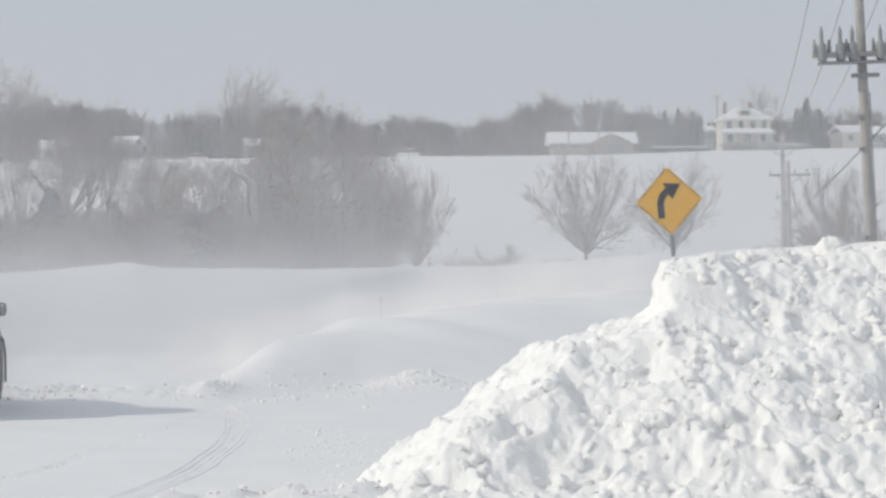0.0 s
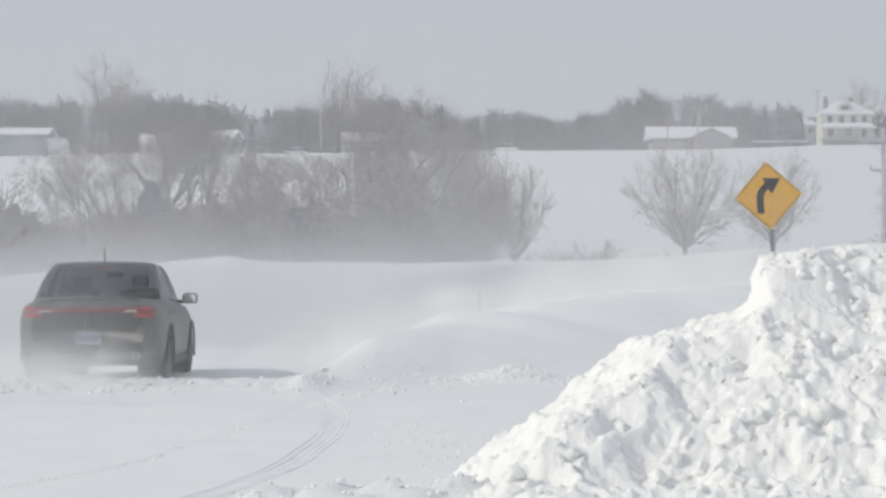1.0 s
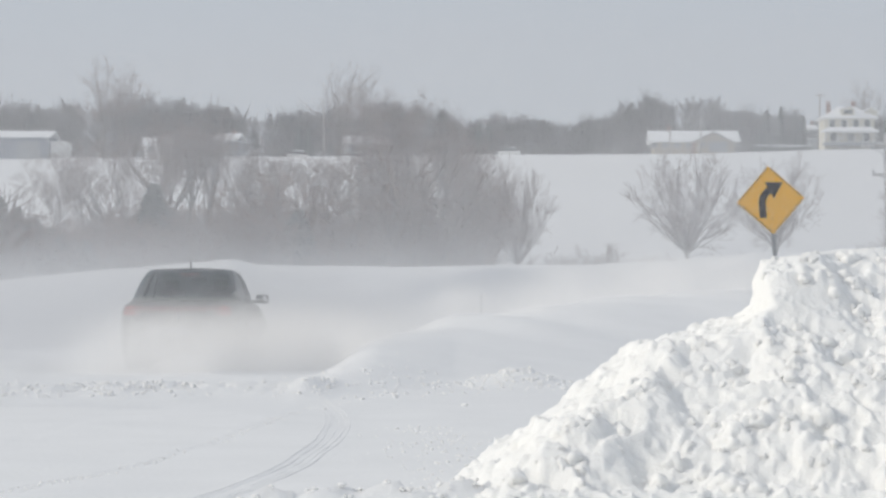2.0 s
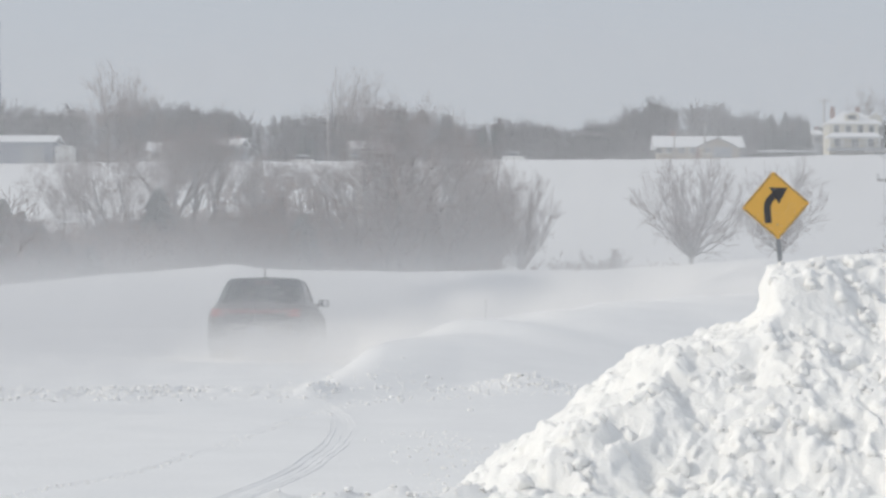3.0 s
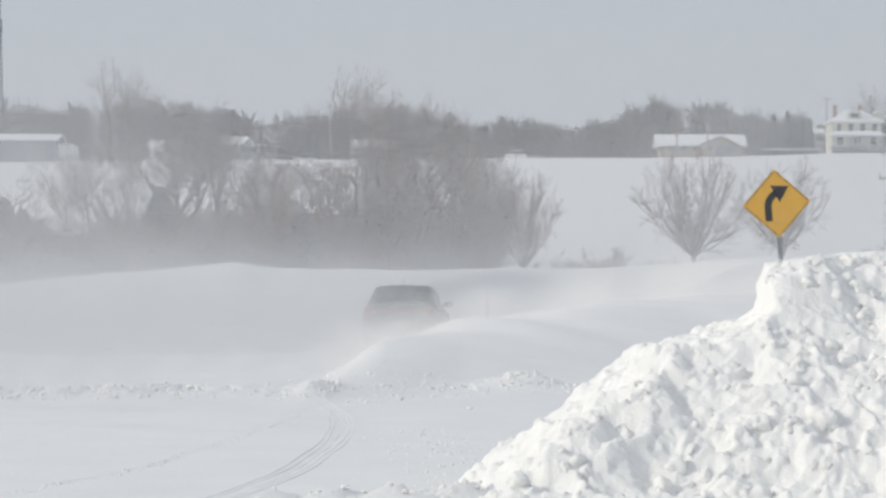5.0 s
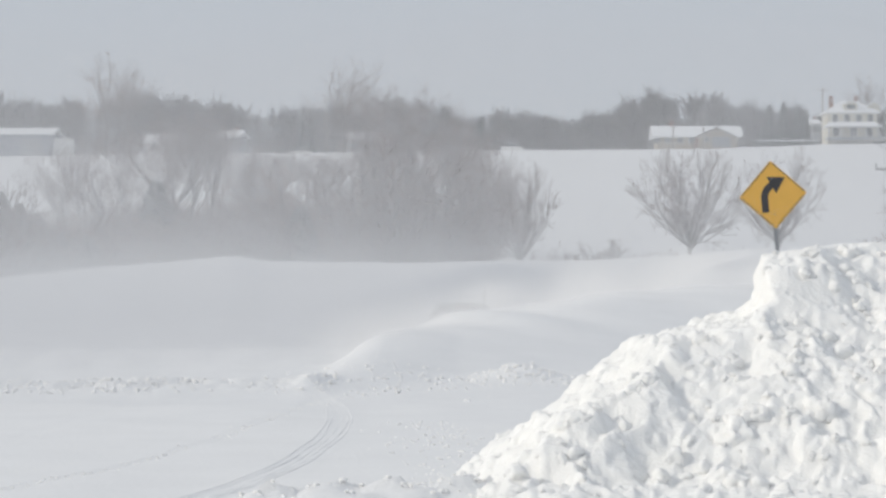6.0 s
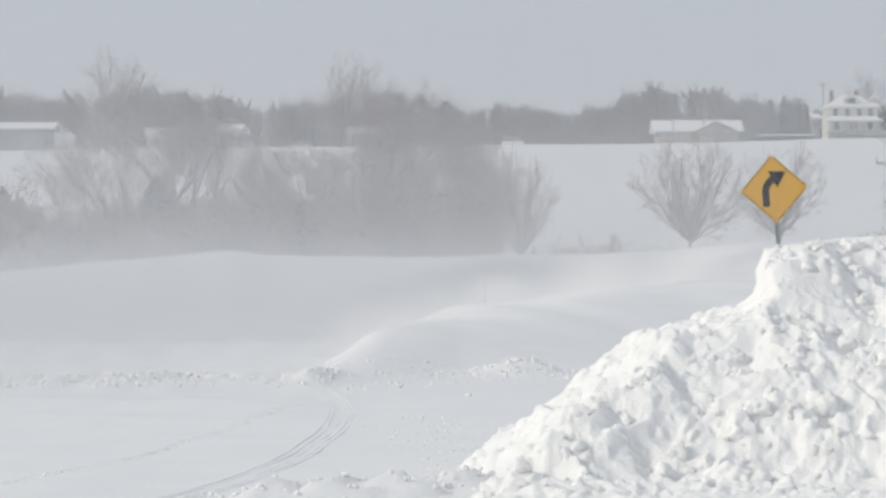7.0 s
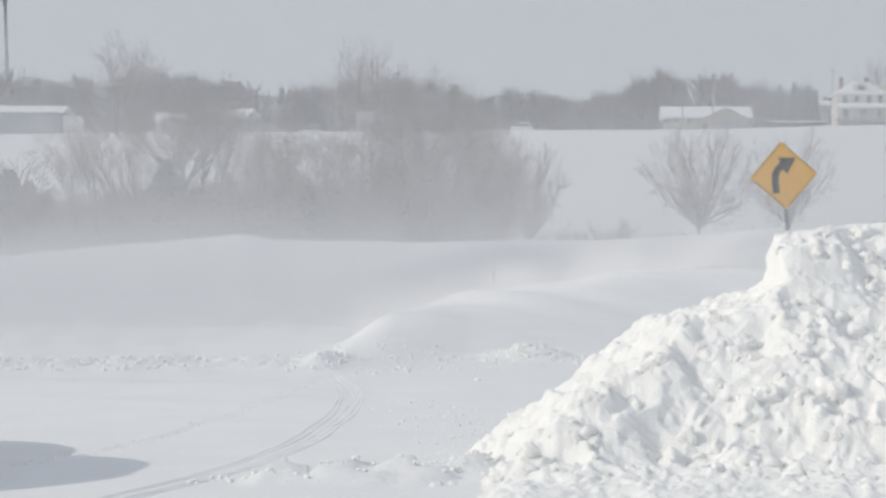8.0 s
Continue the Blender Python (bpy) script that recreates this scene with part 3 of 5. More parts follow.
def build_post(x, y, h):
    p = thing("marker_post", "thin dark roadside marker post standing in snow", "post", at=pose(x, y, gz(x, y), 0, 1, 0))
    part("post", box("post", (0.06, 0.03, h), STEEL, (0, 0, h / 2 - 0.2), 0.006), p)
    part("reflector", lathe("reflector", [(0, 0), (0.04, 0), (0.045, 0.01), (0, 0.014)], DARK_GREY, 12), p, at=Matrix.Translation((0, -0.02, h - 0.3)) @ Matrix.Rotation(radians(90), 4, "X"))


build_post(0.98, 70, 2.1)


# ---- bare trees ----
def grow(rng, height, spread, twigs, lean=0.0, fork=0.25, levels=5, up=0.35, many=0):
    """Segments of a bare tree: limbs and twigs, thick ones first."""
    limbs, fine = [], []

    def branch(p, d, length, r, level):
        n = 4 if level < 2 else 3
        for i in range(n):
            q = p + d * (length / n)
            r2 = r * 0.86
            (limbs if r > 0.022 else fine).append((p, q, r, r2))
            kids = rng.integers(1, 3) + (many if level < 2 else 0)
            if level < levels and not (level == 0 and i < n * fork):
                for _ in range(kids):
                    a = rng.uniform(0, 2 * math.pi)
                    side = Vector((math.cos(a), math.sin(a), rng.uniform(-0.1, 0.5)))
                    nd = (d * rng.uniform(0.55, 1.0) + side * spread * rng.uniform(0.55, 1.1) + Vector((0, 0, up * 0.4))).normalized()
                    branch(q, nd, length * rng.uniform(0.46, 0.68), max(r2 * rng.uniform(0.42, 0.62), 0.006), level + 1)
            p, r = q, r2
            d = (d + Vector(rng.normal(0, 0.13, 3)) + Vector((0, 0, 0.03))).normalized()
        if level < levels:
            for _ in range(2):
                nd = (d + Vector(rng.normal(0, 0.35, 3))).normalized()
                branch(p, nd, length * 0.5, r * 0.8, level + 1)

    branch(Vector((0, 0, -0.3)), Vector((lean, 0, 1)).normalized(), height * 0.55, height * 0.019, 0)
    if len(fine) > twigs:
        fine = [fine[i] for i in rng.choice(len(fine), twigs, replace=False)]
    return limbs, fine


def tree_meshes(seed, height, spread, twigs, thick=0.011, mat=None, **kw):
    rng = np.random.default_rng(seed)
    limbs, fine = grow(rng, height, spread, twigs, **kw)
    top = max(max(a.z, b.z) for a, b, _, _ in limbs + fine)
    k = height / top
    limbs = [(a * k, b * k, r * k, q * k) for a, b, r, q in limbs]
    fine = [(a * k, b * k, max(r * k, thick), max(q * k, thick * 0.6)) for a, b, r, q in fine]
    return mesh_of("trunk", *tubes(limbs, 6), BARK, True), mesh_of("crown", *tubes(fine, 3), mat or TWIG)


def crown_tree(seed, height, reach, thick, bole=0.16, arms=16, sprays=3, twigs=7):
    """An open-grown tree: a short bole, limbs that arch up and out in a fan, side branches and fine twigs."""
    rng = np.random.default_rng(seed)
    limbs, fine = [], []
    fork = Vector((0, 0, height * bole))
    crotch = Vector((height * 0.03, 0, height * (bole + 0.22)))
    limbs.append((Vector((0, 0, -0.4)), fork, height * 0.022, height * 0.018))
    limbs.append((fork, crotch, height * 0.018, height * 0.012))
    for k in range(arms):
        a = 2 * math.pi * k / arms + rng.normal(0, 0.25)
        out = rng.uniform(0.1, 1.0) ** 0.6
        stem = fork.lerp(crotch, (1 - out) * rng.random())
        tip = Vector((math.cos(a) * reach * out, math.sin(a) * reach * out, height * rng.uniform(0.86, 1.0) - height * 0.40 * out ** 2))
        mid = stem.lerp(tip, 0.45) + Vector((math.cos(a), math.sin(a), 0)) * reach * 0.09
        last, n = stem, 8
        for i in range(1, n + 1):
            f = i / n
            p = stem * (1 - f) ** 2 + mid * 2 * f * (1 - f) + tip * f * f + Vector(rng.normal(0, 0.12, 3))
            r = height * 0.0065 * (1 - 0.75 * f)
            limbs.append((last, p, max(r * 1.15, 0.02), max(r, 0.018)))
            along = (p - last).normalized()
            for _ in range(sprays if f > 0.2 else 1):
                d = (along + Vector(rng.normal(0, 0.55, 3)) + Vector((0, 0, 0.25))).normalized()
                ln = height * rng.uniform(0.10, 0.20)
                b0, b1 = p, p + d * ln
                fine.append((b0, b1, thick * 1.5, thick))
                for _ in range(twigs):
                    g = b0.lerp(b1, rng.uniform(0.2, 1.0))
                    e = (d + Vector(rng.normal(0, 0.5, 3)) + Vector((0, 0, 0.15))).normalized()
                    h1 = g + e * height * rng.uniform(0.05, 0.11)
                    fine.append((g, h1, thick, thick * 0.7))
                    fine.append((g.lerp(h1, 0.5), g.lerp(h1, 0.5) + (e + Vector(rng.normal(0, 0.5, 3))).normalized() * height * 0.05, thick * 0.8, thick * 0.6))
            last = p
    return mesh_of("trunk", *tubes(limbs, 6), BARK, True), mesh_of("crown", *tubes(fine, 3), TWIG)


def shrub_meshes(seed, height, width, stems, mat):
    """A thicket: many stems from the ground, each with forking side twigs."""
    rng = np.random.default_rng(seed)
    main, fine = [], []
    for _ in range(stems):
        a, rad = rng.uniform(0, 2 * math.pi), abs(rng.normal(0, width * 0.3))
        p = Vector((math.cos(a) * rad, math.sin(a) * rad, -0.2))
        d = Vector((math.cos(a) * 0.25 + rng.normal(0, 0.2), math.sin(a) * 0.25 + rng.normal(0, 0.2), 1)).normalized()
        hgt = height * rng.uniform(0.45, 1.0) * max(0.4, 1 - (rad / width) ** 2 * 0.6)
        for k in range(5):
            q = p + d * hgt / 5
            main.append((p, q, 0.042 - k * 0.006, 0.036 - k * 0.006))
            for _ in range(4):
                e = (d * 0.8 + Vector(rng.normal(0, 0.55, 3))).normalized()
                m = p.lerp(q, rng.random())
                f = m + e * hgt * rng.uniform(0.12, 0.28)
                fine.append((m, f, 0.018, 0.012))
                for _ in range(2):
                    e2 = (e + Vector(rng.normal(0, 0.5, 3))).normalized()
                    fine.append((m.lerp(f, 0.6), m.lerp(f, 0.6) + e2 * hgt * 0.14, 0.014, 0.009))
            p, d = q, (d + Vector(rng.normal(0, 0.13, 3))).normalized()
    return mesh_of("stem_base", *tubes(main, 4), BARK), mesh_of("brush_crown", *tubes(fine, 3), mat)


TREES = [tree_meshes(10 + i, 10, s, 4500, thick=0.014, lean=l, fork=f) for i, (s, l, f) in enumerate(((0.62, 0.05, 0.3), (0.5, -0.06, 0.4), (0.75, 0.1, 0.25), (0.55, 0.0, 0.5), (0.68, -0.1, 0.3)))]
TREES += [crown_tree(20, 10, 5.4, 0.012, 0.2, 24, 2, 5), crown_tree(21, 10, 4.8, 0.012, 0.22, 22, 2, 5), crown_tree(25, 10, 3.2, 0.012, 0.35, 10, 2, 2)]
SHRUBS = [shrub_meshes(40 + i, 4, 3.4, 23, m) for i, m in enumerate((TWIG, RUST_TWIG, TWIG))]


def plant_tree(kind, x, y, h, turn, wide=1.0, label="bare leafless deciduous tree with grey-brown twigs in a creek thicket", group="creek trees"):
    k = h / 10
    t = thing("tree", label, "tree", group, at=pose(x, y, gz(x, y) - 0.05, 0, 0, turn))
    t.scale = (k * wide, k * wide, k)
    part("trunk", TREES[kind][0], t)
    part("crown", TREES[kind][1], t)


def plant_shrub(kind, x, y, h, turn, wide=1.0):
    k = h / 4
    t = thing("shrub", "dense leafless brown brush rising from deep snow", "shrub", "creek brush", at=pose(x, y, gz(x, y) - 0.1, 0, 0, turn))
    t.scale = (k * wide, k * wide, k)
    tagged(part("stem_base", SHRUBS[kind][0], t), kind="stuff")
    tagged(part("brush_crown", SHRUBS[kind][1], t), kind="stuff")


def at_px(px, d):
    return (px - 784) * d / 4446.3


rng = np.random.default_rng(77)
# tall trees of the thicket: bearing, distance, height, spread
for i, (b, d, h, w) in enumerate(((110, 118, 6.6, 1.0), (150, 124, 7.6, 1.0), (190, 116, 7.4, 1.0), (225, 112, 7.6, 1.0), (262, 120, 8.2, 1.0), (318, 118, 9.4, 1.1), (350, 126, 8.8, 1.0), (395, 112, 6.4, 0.9), (440, 124, 7.4, 1.0),
                                  (488, 118, 7.0, 0.9), (560, 128, 7.6, 1.0), (615, 124, 7.2, 1.1), (675, 116, 8.6, 1.0), (722, 122, 9.6, 1.0), (760, 118, 9.6, 1.1), (798, 124, 9.2, 1.0), (835, 116, 7.2, 0.9),
                                  (745, 130, 9.4, 1.0), (290, 130, 9.0, 1.0))):
    plant_tree(i % 5, at_px(b, d), d, h, float(rng.uniform(0, 360)), w)
for i in range(50):
    b = rng.uniform(100, 850)
    d = rng.uniform(100, 122)
    plant_shrub(i % 3, at_px(b, d), d, rng.uniform(1.8, 5.0) * (1.3 if 520 < b < 740 else (0.55 if b > 760 else 1.0)), float(rng.uniform(0, 360)), rng.uniform(0.9, 1.3))
for i, (b, d, h) in enumerate(((-40, 90, 4.4), (0, 91, 4.0), (-75, 91, 4.6), (30, 92, 3.2), (60, 93, 2.6), (10, 96, 4.0), (100, 95, 2.0), (130, 96, 1.7), (-60, 96, 3.6), (-20, 95, 3.2), (15, 94, 2.4), (50, 96, 1.9), (90, 98, 1.6), (-110, 97, 3.6), (1100, 118, 1.2), (1080, 120, 1.1), (1180, 120, 1.3), (1250, 118, 1.6),
                               (1290, 124, 1.8), (1340, 120, 1.3), (1500, 122, 1.6), (1640, 112, 3.6), (1690, 116, 4.2), (1740, 112, 4.4), (1610, 118, 3.0), (1660, 122, 3.6), (1720, 108, 3.8))):
    low = b < 200
    plant_shrub(i % 3, at_px(b, d + 9 * low), d + 9 * low, h * (0.95 if low else 1), i * 77.0, 1.2)
for i in range(10):
    d = 123 + 0.7 * i
    plant_shrub(i % 3, at_px(215 + 38 * i, d), d, 4.4 + 0.5 * math.sin(i * 2.1), i * 131.0, 1.35)
for k, b, d, h, w in ((6, 862, 114, 6.2, 0.55), (5, 912, 116, 5.9, 0.6), (6, 838, 118, 6.8, 0.5)):
    plant_tree(k, at_px(b, d), d, h, b * 3.0, w)
# open-grown trees in the field
LONE = "solitary bare tree with upswept limbs in a snowy field"
plant_tree(5, at_px(1212, 128), 128, 6.6, 40, 0.92, LONE, "field trees")
plant_tree(6, at_px(1370, 136), 136, 6.2, 130, 0.85, LONE, "field trees")
plant_tree(5, at_px(1655, 130), 130, 6.0, 210, 0.8, LONE, "field trees")


def build_far_woods():
    rng = np.random.default_rng(5)
    seg = []
    prof_b = [-200, -60, 0, 60, 130, 190, 250, 330, 400, 470, 550, 590, 630, 690, 740, 780, 830, 880, 960, 1010, 1060, 1120, 1180, 1240, 1310, 1400, 1480, 1560, 1700, 1800, 1950]
    prof_y = [160, 165, 168, 175, 178, 168, 160, 170, 182, 188, 186, 178, 180, 172, 190, 186, 202, 196, 204, 208, 192, 168, 162, 160, 182, 190, 200, 196, 188, 192, 190]
    for i in range(520):
        b = rng.uniform(-220, 1960)
        d = rng.uniform(505, 640)
        x = at_px(b, d)
        ground = gz(x, d)
        top = 1.25 + (500 - np.interp(b, prof_b, prof_y) - rng.normal(-4, 8)) * d / 4446.3
        h = max(top - ground, 3.5)
        base = Vector((x, d, ground - 0.5))
        seg.append((base, base + Vector((rng.normal(0, 0.3), 0, h * 0.55)), 0.2, 0.1))
        w = h * rng.uniform(0.22, 0.34)
        for _ in range(80):
            f = rng.random() ** 0.8
            z0 = h * (0.12 + 0.68 * f)
            a = rng.uniform(0, 2 * math.pi)
            reach = w * rng.uniform(0.3, 1.0) * (1.15 - 0.6 * f)
            p = base + Vector((0, 0, z0)) + Vector((math.cos(a) * reach * 0.25, math.sin(a) * reach * 0.25, 0))
            q = base + Vector((math.cos(a) * reach, math.sin(a) * reach, z0 + h * rng.uniform(0.02, 0.2)))
            seg.append((p, q, 0.11, 0.05))
    tagged(new("far_woods", mesh_of("far_woods", *tubes(seg, 3), FAR_TWIG)), "hazy leafless woodland along the distant ridge", "woods", kind="stuff")


build_far_woods()


def build_spruce(x, y, h, w, snowy=False, label="dark evergreen spruce with drooping boughs behind the houses", group="spruces"):
    rng = np.random.default_rng(int(abs(x) * 10))
    t = thing("spruce", label + (" dusted with snow" if snowy else ""), "tree", group, at=pose(x, y, gz(x, y)))
    part("trunk", rod("trunk", [(0, 0, -0.5), (0, 0, h * 0.97)], [0.22, 0.03], BARK, 8), t)
    seg = []
    for i in range(420):
        f = rng.random() ** 0.75
        a = rng.uniform(0, 2 * math.pi)
        r = w * (1 - f) ** 0.85 * rng.uniform(0.55, 1.08) + 0.15
        z = h * (0.05 + 0.93 * f)
        seg.append((Vector((0, 0, z)), Vector((math.cos(a) * r, math.sin(a) * r, z - r * rng.uniform(0.15, 0.5))), 0.28 * (1.1 - f), 0.07))
    part("crown", mesh_of("crown", *tubes(seg, 4), NEEDLE), t)


for b, d, h, w in ((1353, 500, 8.5, 2.2), (1378, 503, 9.2, 2.4), (1402, 505, 8.6, 2.2), (1415, 500, 7.2, 2.0), (1243, 510, 7.5, 1.6), (1262, 512, 7.8, 1.6), (1607, 496, 10.6, 3.4), (1590, 500, 8.5, 2.8),
                   (1630, 500, 8.5, 2.8), (845, 505, 7.2, 1.6), (862, 507, 7.0, 1.7), (525, 505, 6.8, 1.8), (540, 508, 6.0, 1.8)):
    build_spruce(at_px(b, d), d, h, w)
build_spruce(at_px(1340, 488), 488, 4.2, 1.5, True)
for b, d, h, w in ((268, 106, 4.6, 1.9), (300, 108, 3.6, 1.5), (524, 104, 3.3, 1.4), (-90, 100, 4.5, 1.9), (-45, 100, 4.2, 1.9), (-10, 101, 3.9, 1.7), (24, 102, 3.4, 1.6), (55, 101, 2.9, 1.5), (88, 103, 2.5, 1.4), (118, 103, 2.2, 1.3), (146, 104, 2.0, 1.2)):
    build_spruce(at_px(b, d), d, h, w, False, "dark bushy evergreen cedar growing in the creek thicket", "cedars")
for i in range(18):
    b, d = 925 + i * 25 + float(rng.uniform(-12, 12)), float(rng.uniform(106, 120))
    plant_shrub(i % 3, at_px(b, d), d, float(rng.uniform(1.2, 2.2)), i * 51.0, 1.5)
# two tall crowns above the ridge woods
for b, d, h in ((180, 470, 18.0), (215, 476, 16.5), (600, 490, 17.0), (640, 480, 16.0), (880, 560, 11), (1525, 520, 13.5)):
    plant_tree(7, at_px(b, d), d, h, b, 1.15, "tall bare tree standing above the distant woods", "ridge trees")


# ---- houses ----
def gable_roof(name, w, dp, z, rise, over, thick, mat, centre=(0, 0), along="x"):
    """A pitched slab roof with thickness, its ridge along x or y."""
    hw, hd = (w / 2 + over, dp / 2 + over)
    prof = [(-hd, 0), (0, rise), (hd, 0), (hd, -thick), (0, rise - thick * 1.2), (-hd, -thick)] if along == "x" else [(-hw, 0), (0, rise), (hw, 0), (hw, -thick), (0, rise - thick * 1.2), (-hw, -thick)]
    ends = (-hw, hw) if along == "x" else (-hd, hd)
    verts = [((e, p, z + q) if along == "x" else (p, e, z + q)) for e in ends for p, q in prof]
    verts = [(v[0] + centre[0], v[1] + centre[1], v[2]) for v in verts]
    faces = [(i, (i + 1) % 6, 6 + (i + 1) % 6, 6 + i) for i in range(6)] + [(5, 4, 3, 2, 1, 0), (6, 7, 8, 9, 10, 11)]
    return mesh_of(name, verts, faces, mat)


def hip_roof(name, w, dp, z, rise, over, mat, ridge=0.3, centre=(0, 0)):
    hw, hd, r = w / 2 + over, dp / 2 + over, w * ridge / 2
    lo = [(-hw, -hd, z), (hw, -hd, z), (hw, hd, z), (-hw, hd, z)]
    verts = [(x, y, q - 0.18) for x, y, q in lo] + lo + [(-r, 0, z + rise), (r, 0, z + rise)]
    verts = [(v[0] + centre[0], v[1] + centre[1], v[2]) for v in verts]
    faces = [(3, 2, 1, 0), (0, 1, 5, 4), (1, 2, 6, 5), (2, 3, 7, 6), (3, 0, 4, 7), (4, 5, 9, 8), (6, 7, 8, 9), (5, 6, 9), (7, 4, 8)]
    return mesh_of(name, verts, faces, mat)


def wall_block(name, w, dp, z0, z1, mat, centre=(0, 0), gable=0.0):
    hw, hd = w / 2, dp / 2
    verts = [(-hw, -hd, z0), (hw, -hd, z0), (hw, hd, z0), (-hw, hd, z0), (-hw, -hd, z1), (hw, -hd, z1), (hw, hd, z1), (-hw, hd, z1)]
    faces = [(0, 1, 5, 4), (1, 2, 6, 5), (2, 3, 7, 6), (3, 0, 4, 7)]
    if gable:
        verts += [(0, -hd, z1 + gable), (0, hd, z1 + gable)]
        faces += [(4, 5, 8), (6, 7, 9)]
    verts = [(v[0] + centre[0], v[1] + centre[1], v[2]) for v in verts]
    return mesh_of(name, verts, faces, mat)


def window(house, x, y, z, w, h):
    win = part("window", box("frame", (w + 0.2, 0.1, h + 0.2), TRIM, (x, y - 0.05, z), 0.02), house)
    part("pane", box("pane", (w, 0.04, h), PANE, (x, y - 0.1, z)), win)
    part("sill", box("sill", (w + 0.3, 0.16, 0.08), TRIM, (x, y - 0.12, z - h / 2 - 0.12), 0.02), win)
    part("glazing_bar", box("glazing_bar", (w, 0.03, 0.07), TRIM, (x, y - 0.13, z)), win)


def build_ranch(at):
    h = thing("ranch_house", "low tan single-storey house with a snow-covered roof and garage gable", "house", "houses", at)
    part("wall", wall_block("wall", 15.6, 8, -1, 2.0, TAN, (0.2, 1)), h)
    part("roof", gable_roof("roof", 16.6, 8, 1.95, 2.25, 0.5, 0.22, ROOF_SNOW, (0.2, 1)), h, "snow-covered roof")
    part("wing", wall_block("wing", 6.6, 7, -1, 1.9, TAN, (3.6, -0.8), 1.5), h, "tan garage wing")
    part("wing_roof", gable_roof("wing_roof", 6.6, 7.2, 1.9, 1.75, 0.5, 0.2, SHINGLE, (3.6, -0.8), "y"), h, "brown gable roof edge")
    part("garage_door", box("garage_door", (3.6, 0.1, 2.0), GREY_SIDING, (4.6, -4.33, 0.75), 0.02), h)
    for x in (-7.6, -5.6, -3.2, -1.0):
        window(h, x, -3, 1.15, 1.1, 0.9)
    window(h, 1.7, -4.3, 1.2, 0.9, 0.9)
    part("door", box("door", (1.0, 0.08, 2.0), BRICK, (-0.1, -3.04, 0.75), 0.02), h)
    part("chimney", box("chimney", (0.7, 0.7, 1.6), BRICK, (-4.5, 1.2, 4.4), 0.03), h)


def build_farmhouse(at):
    h = thing("farmhouse", "two-storey cream farmhouse with hipped snowy roof, dormer and porch", "house", "houses", at)
    part("wall", wall_block("wall", 9.6, 8, -1, 5.4, CREAM), h)
    part("roof", hip_roof("roof", 9.6, 8, 5.4, 2.4, 0.6, ROOF_SNOW, 0.34), h, "snow-covered hipped roof")
    part("porch_roof", hip_roof("porch_roof", 10.4, 3.0, 2.65, 0.85, 0.3, ROOF_SNOW, 0.8, (-0.2, -5.2)), h, "snow-covered porch roof")
    part("porch_floor", box("porch_floor", (10.2, 2.8, 0.5), GREY_SIDING, (-0.2, -5.3, 0.2), 0.03), h)
    for x in (-5.0, -2.6, -0.2, 2.2, 4.6):
        part("porch_post", box("porch_post", (0.22, 0.22, 2.3), TRIM, (x, -6.5, 1.55), 0.02), h)
    for x in (-3.4, -1.1, 1.2, 3.4):
        window(h, x, -4, 4.25, 0.95, 1.4)
    for x in (-3.2, 0.2, 3.2):
        window(h, x, -4, 1.6, 1.1, 1.5)
    d = part("dormer", wall_block("dormer", 2.6, 2.4, 5.8, 7.0, CREAM, (-0.3, -2.6), 0.6), h)
    part("dormer_roof", gable_roof("dormer_roof", 2.6, 2.6, 7.0, 0.75, 0.25, 0.14, ROOF_SNOW, (-0.3, -2.6), "y"), d)
    part("dormer_pane", box("dormer_pane", (1.5, 0.06, 0.8), PANE, (-0.3, -3.83, 6.5)), d)
    e = part("side_gable", wall_block("side_gable", 2.4, 3, 5.2, 6.6, CREAM, (4.4, -1.4), 0.9), h)
    part("side_gable_roof", gable_roof("side_gable_roof", 2.4, 3, 6.6, 1.0, 0.3, 0.14, ROOF_SNOW, (4.4, -1.4), "y"), e)
    for x, y in ((1.4, 0.6), (-3.4, 1.0)):
        part("chimney", box("chimney", (0.75, 0.75, 2.6), BRICK, (x, y, 7.6), 0.03), h)


def build_cottage(at, w, wall, label, snow=1.5):
    h = thing("house", label, "house", "houses", at)
    part("wall", wall_block("wall", w, 7, -1.5, 2.7, wall), h)
    part("roof", gable_roof("roof", w, 7, 2.7, snow, 0.4, 0.25, ROOF_SNOW), h, "snow-covered roof")
    n = max(2, int(w / 3))
    for k in range(n):
        window(h, (k - (n - 1) / 2) * w / n, -3.5, 1.4, 1.0, 1.1)
    part("chimney", box("chimney", (0.6, 0.6, 1.4), BRICK, (w * 0.2, 0.4, 2.7 + snow), 0.03), h)


def build_shed(at):
    h = thing("storage_barn", "long blue-grey metal barn with snow on its low roof", "barn", "houses", at)
    part("wall", wall_block("wall", 24, 12, -1.5, 4.0, BLUE_METAL), h)
    part("roof", gable_roof("roof", 24, 12, 4.0, 1.5, 0.4, 0.2, ROOF_SNOW), h, "snow-covered roof")
    for k in range(5):
        part("rib", box("rib", (0.2, 0.08, 5.4), BLUE_METAL, (-9.6 + k * 4.8, -6.05, 1.3), 0.02), h)
    part("sliding_door", box("sliding_door", (4.2, 0.12, 3.4), GREY_SIDING, (8, -6.1, 1.4), 0.02), h)
    part("lean_to", wall_block("lean_to", 3.2, 6, -1.5, 3.2, TRIM, (13.7, -2)), h, "white end annex")


def base_at(b, d, ypx):
    """A place by bearing, distance and the height its foot shows at."""
    return at_px(b, d), d, 1.25 + (500 - ypx) * d / 4446.3


